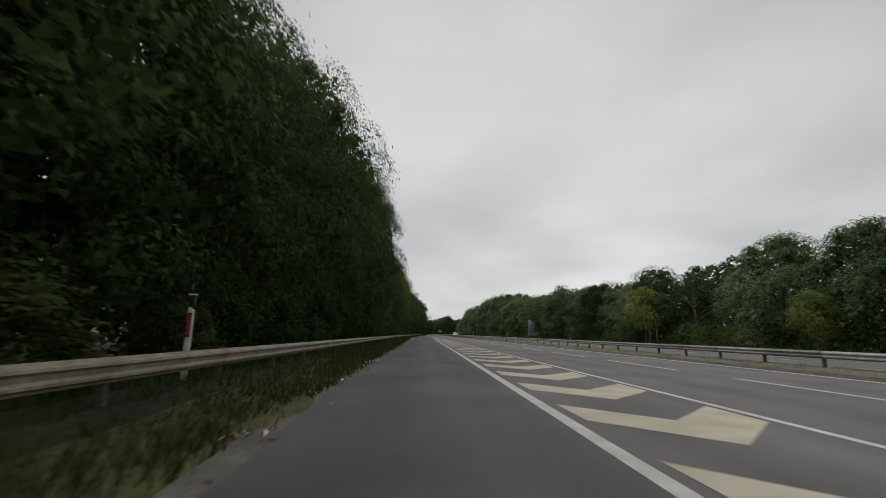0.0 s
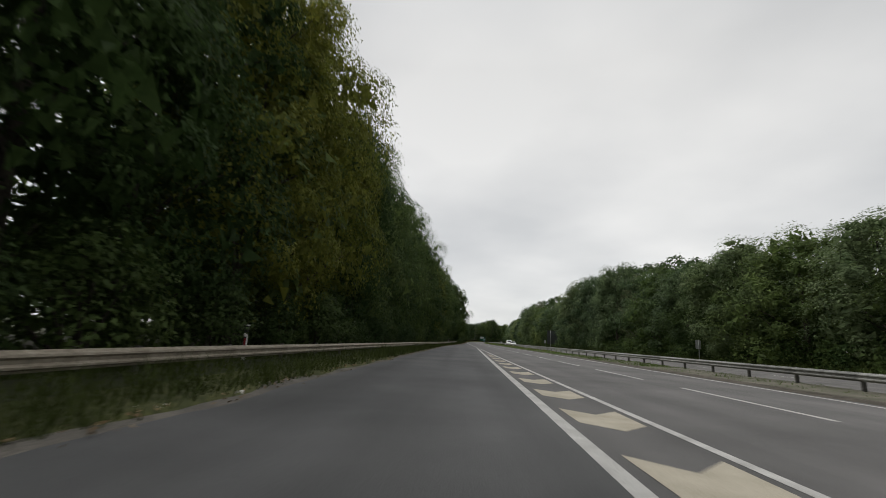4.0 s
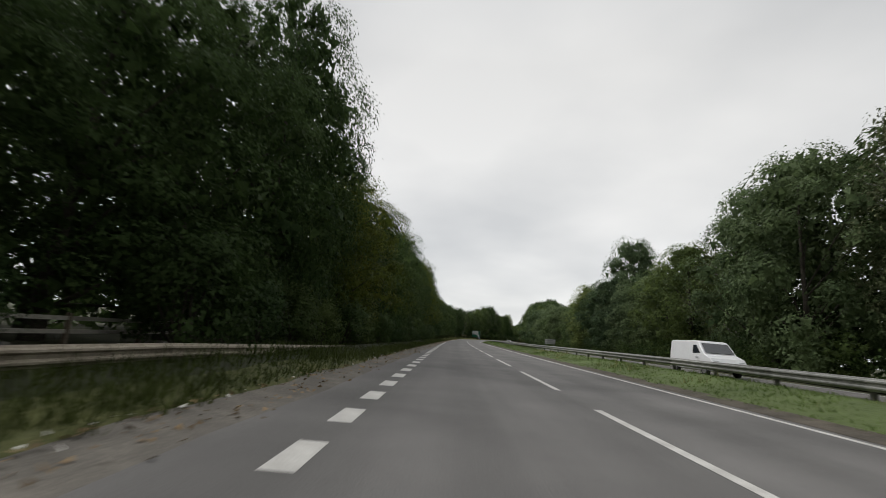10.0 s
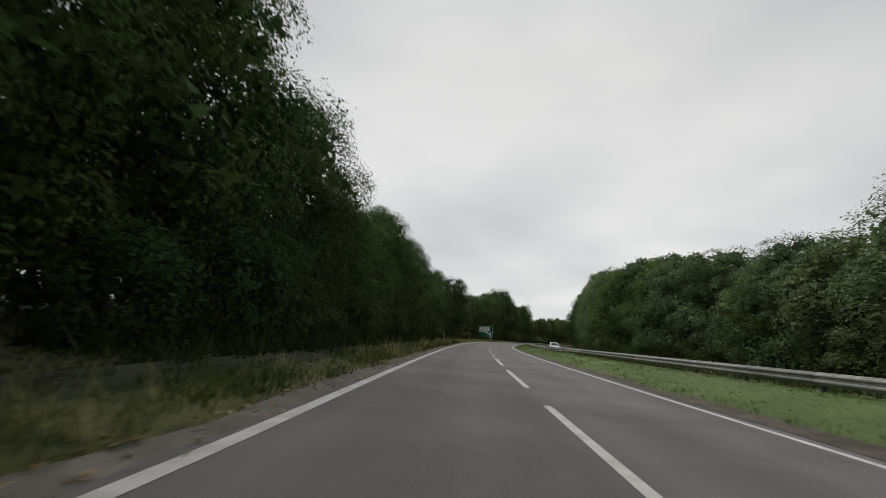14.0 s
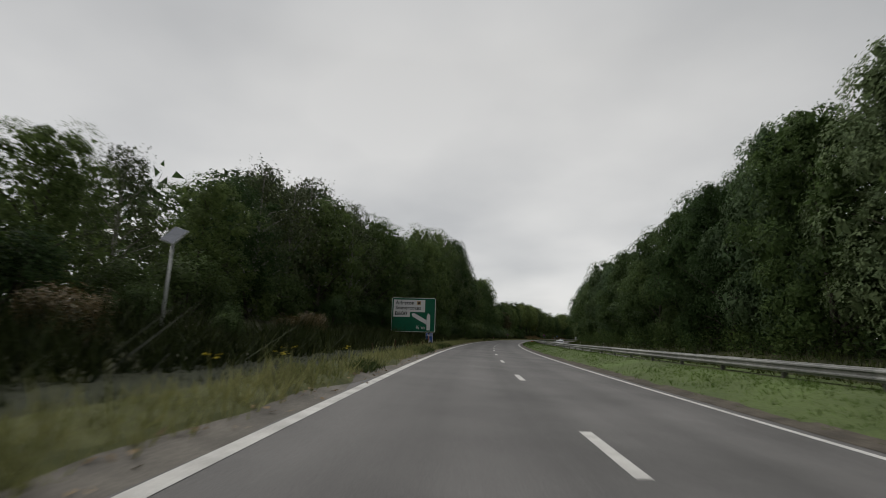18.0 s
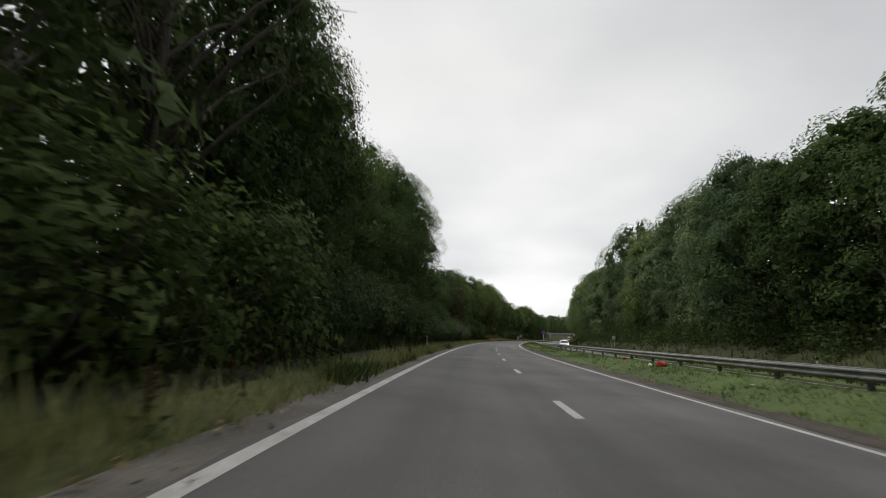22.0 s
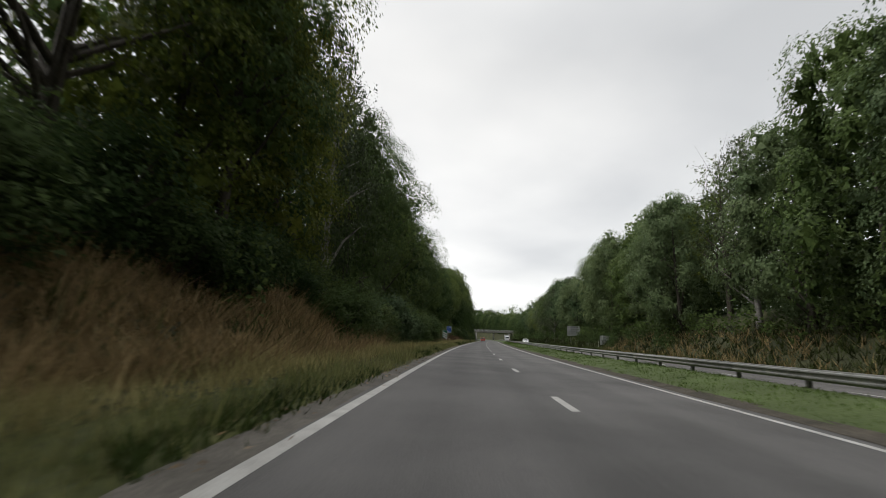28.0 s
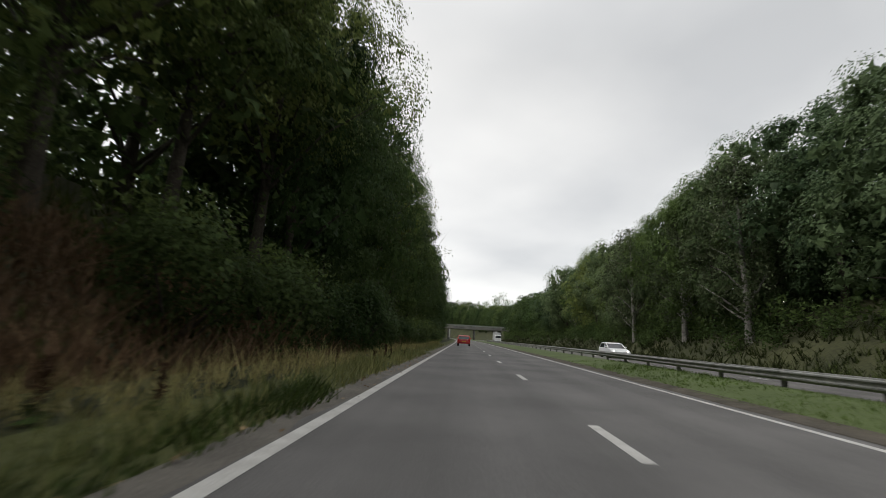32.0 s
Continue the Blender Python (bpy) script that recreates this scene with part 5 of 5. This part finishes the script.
def dock_mesh(seed):
    rng = np.random.default_rng(seed)
    verts, faces = tube([(0, 0, -0.05), (0.02, 0.01, 0.4), (0.0, 0.03, 0.85)], [0.009, 0.007, 0.003], 4)
    at = np.stack([rng.normal(0, 0.03, 150), rng.normal(0, 0.03, 150), rng.uniform(0.35, 0.88, 150)], 1)
    spike = soup("seed_spike", leaf_tris(rng, at, rng.normal(0, 1, at.shape), 0.06, 0.045), 3, DOCK_BROWN)
    at = np.stack([rng.normal(0, 0.12, 26), rng.normal(0, 0.12, 26), rng.uniform(0.02, 0.3, 26)], 1)
    leaves = soup("leaf", leaf_tris(rng, at, at * np.array([4, 4, 0.5]), 0.22, 0.09), 3, EDGE_WEEDS)
    return solid("stem", verts, faces, DOCK_BROWN), spike, leaves


DOCKS = [dock_mesh(k) for k in (1, 2)]
for s0, s1, count in ((511, 531, 13), (596, 626, 10), (828, 856, 9), (868, 905, 9)):
    for k in range(count):
        s = dice.uniform(s0, s1)
        d = left_edge(s) - dice.uniform(0.15, 1.3)
        stem, spike, leaves = DOCKS[k % 2]
        dock = base("dock_plant", on_road(s, d, flat_z(s, d), dice.uniform(0, 360), dice.uniform(0.4, 0.75)), "dark brown seeding dock plant in the verge", "weed", "dock plants")
        put("stem", stem, dock)
        put("seed_spike", spike, dock, label="dark brown seed spike")
        put("leaf", leaves, dock)

# ---- dead leaves blown along the road's edge ----
for k, (a, b, count) in enumerate(((0, 230, 2600), (230, 430, 5200), (430, 900, 4200))):
    rng = np.random.default_rng(300 + k)
    s = rng.uniform(a, b, count)
    r = rng.beta(1.2, 2.4, count)
    d = np.array([left_edge(q) - 0.25 + (shoulder(q) + 0.45) * u for q, u in zip(s, r)])
    x, y = plan(s, d)
    z = np.array([0.035 + fall(q, u) + (0.05 if u < left_edge(q) + 0.2 else 0) for q, u in zip(s, d)])
    up = np.tile((0.0, 0.0, 1.0), (count, 1)) + rng.normal(0, 0.3, (count, 3))
    put("dead_leaves", soup("dead_leaves", leaf_tris(rng, np.stack([x, y, z], 1), up, 0.085, 0.06), 3, DEAD_LEAVES), label="dead brown leaves strewn along the road's edge", category="leaf litter", kind="stuff")

for k, (a, b, count) in enumerate(((20, 130, 260), (270, 330, 160))):
    rng = np.random.default_rng(320 + k)
    s = rng.uniform(a, b, count)
    d = np.array([left_edge(q) - 0.35 + 0.75 * u for q, u in zip(s, rng.beta(1.5, 2.5, count))])
    x, y = plan(s, d)
    up = np.tile((0.0, 0.0, 1.0), (count, 1)) + rng.normal(0, 0.5, (count, 3))
    put("pale_scraps", soup("pale_scraps", leaf_tris(rng, np.stack([x, y, np.full(count, 0.1)], 1), up, 0.075, 0.06), 3, PLASTIC), label="pale scraps and grit along the road's edge", category="litter", kind="stuff")

# ---- litter on the verge ----
LITTER_RED = speckled("red_litter", (0.3, 0.03, 0.02), (0.5, 0.06, 0.03), 4.0, 20.0, 0.6)
for s, d, mat, label, size in ((619.6, 6.3, LITTER_RED, "crumpled red plastic litter on the grass", 0.24), (625.5, 6.6, LITTER_RED, "crumpled red plastic litter on the grass", 0.12), (619.9, 5.95, PLASTIC, "pale torn plastic litter on the grass", 0.09), (612.0, 5.6, PLASTIC, "pale torn plastic litter on the grass", 0.05), (107, -10.4, PLASTIC, "pale torn plastic litter at the road's edge", 0.12), (54.2, -11.2, PLASTIC, "pale torn plastic litter at the road's edge", 0.1), (262, -6.3, PLASTIC, "pale torn plastic litter at the road's edge", 0.12)):
    bm = bmesh.new()
    bmesh.ops.create_icosphere(bm, subdivisions=2, radius=size)
    for v in bm.verts:
        v.co *= 1 + 0.5 * noise.noise(v.co * 9 + Vector((s, 0, 0)))
        v.co.z *= 0.6
    put("litter", mesh_of(bm, "litter", mat), None, on_road(s, d, flat_z(s, d) + 0.12 if d > 0 or d < -11 else 0.06), label, "litter")

# ---- vehicles ----
GLASS = material("dark_car_glass", 0.08, 0.0, 0.6)[0]
GLASS.node_tree.nodes["Principled BSDF"].inputs["Base Color"].default_value = (0.02, 0.025, 0.03, 1)
CHROME = speckled("wheel_alloy", (0.25, 0.25, 0.26), (0.4, 0.4, 0.41), 5.0, 30.0, 0.35, 0.8, 0.0)
LIT = material("lit_headlamp", 0.3)[0]
LIT.node_tree.nodes["Principled BSDF"].inputs["Emission Color"].default_value = (1.0, 0.97, 0.9, 1)
LIT.node_tree.nodes["Principled BSDF"].inputs["Emission Strength"].default_value = 3.0
LENS = material("clear_lamp_lens", 0.15, 0.0, 0.5)[0]
LENS.node_tree.nodes["Principled BSDF"].inputs["Base Color"].default_value = (0.75, 0.76, 0.78, 1)
RED_LENS = material("red_lamp_lens", 0.2, 0.0, 0.5)[0]
RED_LENS.node_tree.nodes["Principled BSDF"].inputs["Base Color"].default_value = (0.5, 0.01, 0.01, 1)


def paint(name, colour):
    return speckled(name, tuple(c * 0.9 for c in colour), colour, 1.5, 8.0, 0.3, 0.0, 0.0, 0.55)


WHITE_PAINT, RED_PAINT, SILVER_PAINT, BLACK_PAINT = paint("white_car_paint", (0.72, 0.73, 0.74)), paint("red_car_paint", (0.42, 0.012, 0.012)), paint("silver_car_paint", (0.42, 0.43, 0.44)), paint("dark_car_paint", (0.03, 0.03, 0.035))


def shell(outline, half, lean, mat, name, parent, label=""):
    """A side outline (y, z) widened to a body: half(z) is the half width, and its corners are bevelled."""
    bm = bmesh.new()
    left = [bm.verts.new((-half(z), y, z)) for y, z in outline]
    right = [bm.verts.new((half(z), y, z)) for y, z in outline]
    bm.faces.new(left)
    bm.faces.new(right[::-1])
    for k in range(len(outline)):
        j = (k + 1) % len(outline)
        bm.faces.new((left[k], right[k], right[j], left[j]))
    bmesh.ops.recalc_face_normals(bm, faces=bm.faces[:])
    bmesh.ops.bevel(bm, geom=[e for e in bm.edges if abs(e.verts[0].co.x - e.verts[1].co.x) < 0.2], offset=0.06, segments=3, affect="EDGES", profile=0.6)
    return part(name, bm, mat, parent, label, smooth=False)


def wheel(parent, x, y, r):
    side = 1 if x > 0 else -1
    hub = put("wheel", None, parent, Matrix.Translation((x, y, r)) @ Matrix.Rotation(math.pi / 2, 4, "Y"))
    bm = rod(r, 0.2, (0, 0, -0.1), 24)
    part("tyre", bm, RUBBER, hub, bevel=0.02)
    bm = rod(r * 0.66, 0.02, (0, 0, side * 0.1 - 0.01), 20)
    part("rim", bm, CHROME, hub)


def car(s, d, m_paint, label, kind="hatch", oncoming=True, lit=False):
    """A car facing along the road, or against it when oncoming; its length lies along y with the nose at +y."""
    ob = base({"hatch": "hatchback_car", "van": "panel_van", "suv": "suv_car"}[kind], on_road(s, d, 0.004, 180 if oncoming else 0), label, "van" if kind == "van" else "car", "vehicles on the road")
    L, H, Wd = {"hatch": (4.1, 1.46, 1.76), "van": (4.97, 2.02, 1.97), "suv": (4.5, 1.66, 1.86)}[kind]
    a, b = -L / 2, L / 2
    w = Wd / 2
    if kind == "van":
        low = [(a, 0.32), (a + 0.02, 0.75), (a + 0.05, H - 0.1), (a + 0.2, H), (b - 1.95, H), (b - 1.6, H - 0.07), (b - 0.86, 1.24), (b - 0.2, 1.04), (b - 0.03, 0.82), (b, 0.45), (b - 0.05, 0.34)]
        glass = [(b - 1.72, H - 0.24), (b - 1.2, 1.26), (b - 2.15, 1.22), (b - 2.15, H - 0.24)]
    else:
        belt = 0.92 if kind == "hatch" else 1.05
        low = [(a, 0.34), (a - 0.0, 0.62), (a + 0.06, belt), (a + 0.4, belt + 0.02), (b - 1.15, belt), (b - 0.3, belt - 0.14), (b - 0.03, 0.62), (b, 0.36)]
        glass = [(a + 0.16, belt), (a + 0.5, H - 0.1), (b - 2.1, H - 0.1), (b - 1.2, belt)]
        roof = [(a + 0.42, H - 0.14), (a + 0.62, H - 0.02), (b - 2.5, H), (b - 2.02, H - 0.12)]
    body = shell(low, lambda z: w * (1 - 0.10 * max(0, (z - 0.9))), 0, m_paint, "body", ob)
    if kind == "van":
        shell(glass, lambda z: w * (1 - 0.10 * max(0, z - 0.9)) + 0.004, 0, GLASS, "side_window", ob, "dark side window")
        bm = bmesh.new()
        q = [(-w * 0.78, b - 1.5, H - 0.17), (w * 0.78, b - 1.5, H - 0.17), (w * 0.84, b - 0.92, 1.3), (-w * 0.84, b - 0.92, 1.3)]
        bm.faces.new([bm.verts.new(Vector(p) + Vector((0, 0.035, 0.03))) for p in q])
        part("windscreen", bm, GLASS, ob, "dark windscreen")
        part("grille", box(Wd * 0.5, 0.05, 0.2, (0, b - 0.01, 0.68)), BLACK_PAINT, ob, "black grille", bevel=0.02)
    else:
        shell(glass, lambda z: w * (0.93 - 0.22 * max(0, z - belt)), 0, GLASS, "greenhouse", ob, "dark car windows")
        shell(roof, lambda z: w * (0.94 - 0.22 * max(0, z - belt)) - 0.01, 0, m_paint, "roof", ob)
        for side in (-1, 1):
            for y0, z0, y1, z1 in ((a + 0.12, belt, a + 0.55, H - 0.08), (b - 1.18, belt, b - 2.1, H - 0.08), (-0.25, belt, -0.25, H - 0.08)):
                v, f = tube([(side * w * 0.93, y0, z0), (side * w * (0.93 - 0.22 * (z1 - belt)), y1, z1)], [0.045, 0.04], 6)
                put("pillar", solid("pillar", v, f, m_paint), ob)
    for side in (-1, 1):
        wheel(ob, side * (w - 0.1), a + 0.78, 0.31)
        wheel(ob, side * (w - 0.1), b - 0.82, 0.31)
        part("headlight", box(0.34, 0.1, 0.16, (side * (w - 0.28), b - 0.1, 0.86 if kind == "van" else 0.68)), LENS, ob, "clear headlight", bevel=0.03)
        if lit:
            part("bulb", box(0.16, 0.04, 0.1, (side * (w - 0.26), b - 0.045, 0.86 if kind == "van" else 0.68)), LIT, ob, "lit headlamp bulb")
        part("tail_light", box(0.2, 0.06, 0.3, (side * (w - 0.15), a + 0.01, 0.8)), RED_LENS, ob, "red tail light", bevel=0.02)
        part("mirror", box(0.2, 0.09, 0.13, (side * (w + 0.06), b - 1.5, 1.05)), m_paint, ob, bevel=0.03)
    part("bumper", box(Wd * 0.94, 0.12, 0.22, (0, b - 0.04, 0.42)), BLACK_PAINT if kind == "van" else m_paint, ob, bevel=0.04)
    part("bumper", box(Wd * 0.94, 0.12, 0.26, (0, a + 0.03, 0.46)), m_paint, ob, bevel=0.04)
    part("number_plate", box(0.52, 0.02, 0.11, (0, b + 0.02, 0.45)), SIGN_WHITE, ob)
    part("number_plate", box(0.52, 0.02, 0.11, (0, a - 0.04, 0.62)), SIGN_YELLOW, ob)


car(278.7, 11.4, WHITE_PAINT, "white hatchback car on the opposite carriageway")
car(308.0, 13.0, WHITE_PAINT, "white panel van on the opposite carriageway", "van")
car(502.3, 13.2, WHITE_PAINT, "white panel van with lit headlights on the opposite carriageway", "van", lit=True)
car(607.7, 13.0, SILVER_PAINT, "silver hatchback car on the opposite carriageway")
car(704.4, 13.4, WHITE_PAINT, "white SUV with lit headlights on the opposite carriageway", "suv", lit=True)
car(917.5, 12.8, WHITE_PAINT, "white hatchback car with lit headlights on the opposite carriageway", lit=True)
car(936.5, -1.9, RED_PAINT, "small red hatchback car seen from behind", oncoming=False)

# ---- lorry beneath the bridge ----
lorry = base("lorry", on_road(1060, 13.2, 0.004, 180), "white box lorry on the opposite carriageway", "lorry", "vehicles on the road")
part("cab", prism([(3.2, 0.5), (5.3, 0.5), (5.35, 1.6), (5.1, 2.9), (3.2, 3.0)], 2.4, "x"), WHITE_PAINT, lorry, bevel=0.06)
part("box_body", box(2.5, 8.2, 2.9, (0, -1.3, 2.45)), SILVER_PAINT, lorry, "pale grey box body", bevel=0.03)
part("windscreen", box(2.1, 0.05, 0.9, (0, 5.3, 2.1)), GLASS, lorry, "dark windscreen")
for y in (4.2, -3.2, -4.4):
    for x in (-1.05, 1.05):
        wheel(lorry, x, y, 0.5)

# ---- the road bridge ----
CONCRETE = speckled("weathered_concrete", (0.12, 0.118, 0.11), (0.26, 0.255, 0.235), 0.4, 8.0, 0.85, 0, 0.3, 0.25)
bs = 1122
bridge = base("road_bridge", on_road(bs, 6.0, 0), "low concrete road bridge over both carriageways", "bridge")
part("deck", box(46, 9.0, 0.9, (0, 0, 6.25)), CONCRETE, bridge, bevel=0.05)
for y in (-4.45, 4.45):
    part("parapet", box(46, 0.3, 0.5, (0, y, 6.95)), CONCRETE, bridge, "pale concrete parapet")
    for z in (7.35, 7.65, 7.95):
        part("handrail", box(46, 0.06, 0.08, (0, y, z)), POLE_GREY, bridge)
    for k in range(16):
        part("parapet_post", box(0.08, 0.08, 1.0, (-22 + 44 * k / 15, y, 7.55)), POLE_GREY, bridge)
for x in (-12.4, 13.0):
    part("abutment", box(1.6, 8.6, 5.6, (x, 0, 2.7)), CONCRETE, bridge)
    part("wing_wall", prism([(0, -0.2), (9, -0.2), (9, 1.0), (0, 5.6)], 0.5, "x", at=(x, -13.3 + 0, 0)), CONCRETE, bridge, m=Matrix.Translation((2 * x, -17.5, 0)) @ Matrix.Rotation(math.pi, 4, "Z") if x else None)
for x in (1.3,):
    for y in (-3, 0, 3):
        part("pier", rod(0.4, 5.7, (x, y, -0.1), 14), CONCRETE, bridge, smooth=True)
# embankment that carries the crossing road up to the bridge
for d0, d1 in ((-90, -8.6), (21.5, 110)):
    bm = prism([(-22, -1.0), (22, -1.0), (6, 5.6), (-6, 5.6)], abs(d1 - d0), "x")
    put("bridge_embankment", mesh_of(bm, "bridge_embankment", SOIL), None, on_road(bs, (d0 + d1) / 2, 0), "wooded embankment beside the bridge", kind="structure")
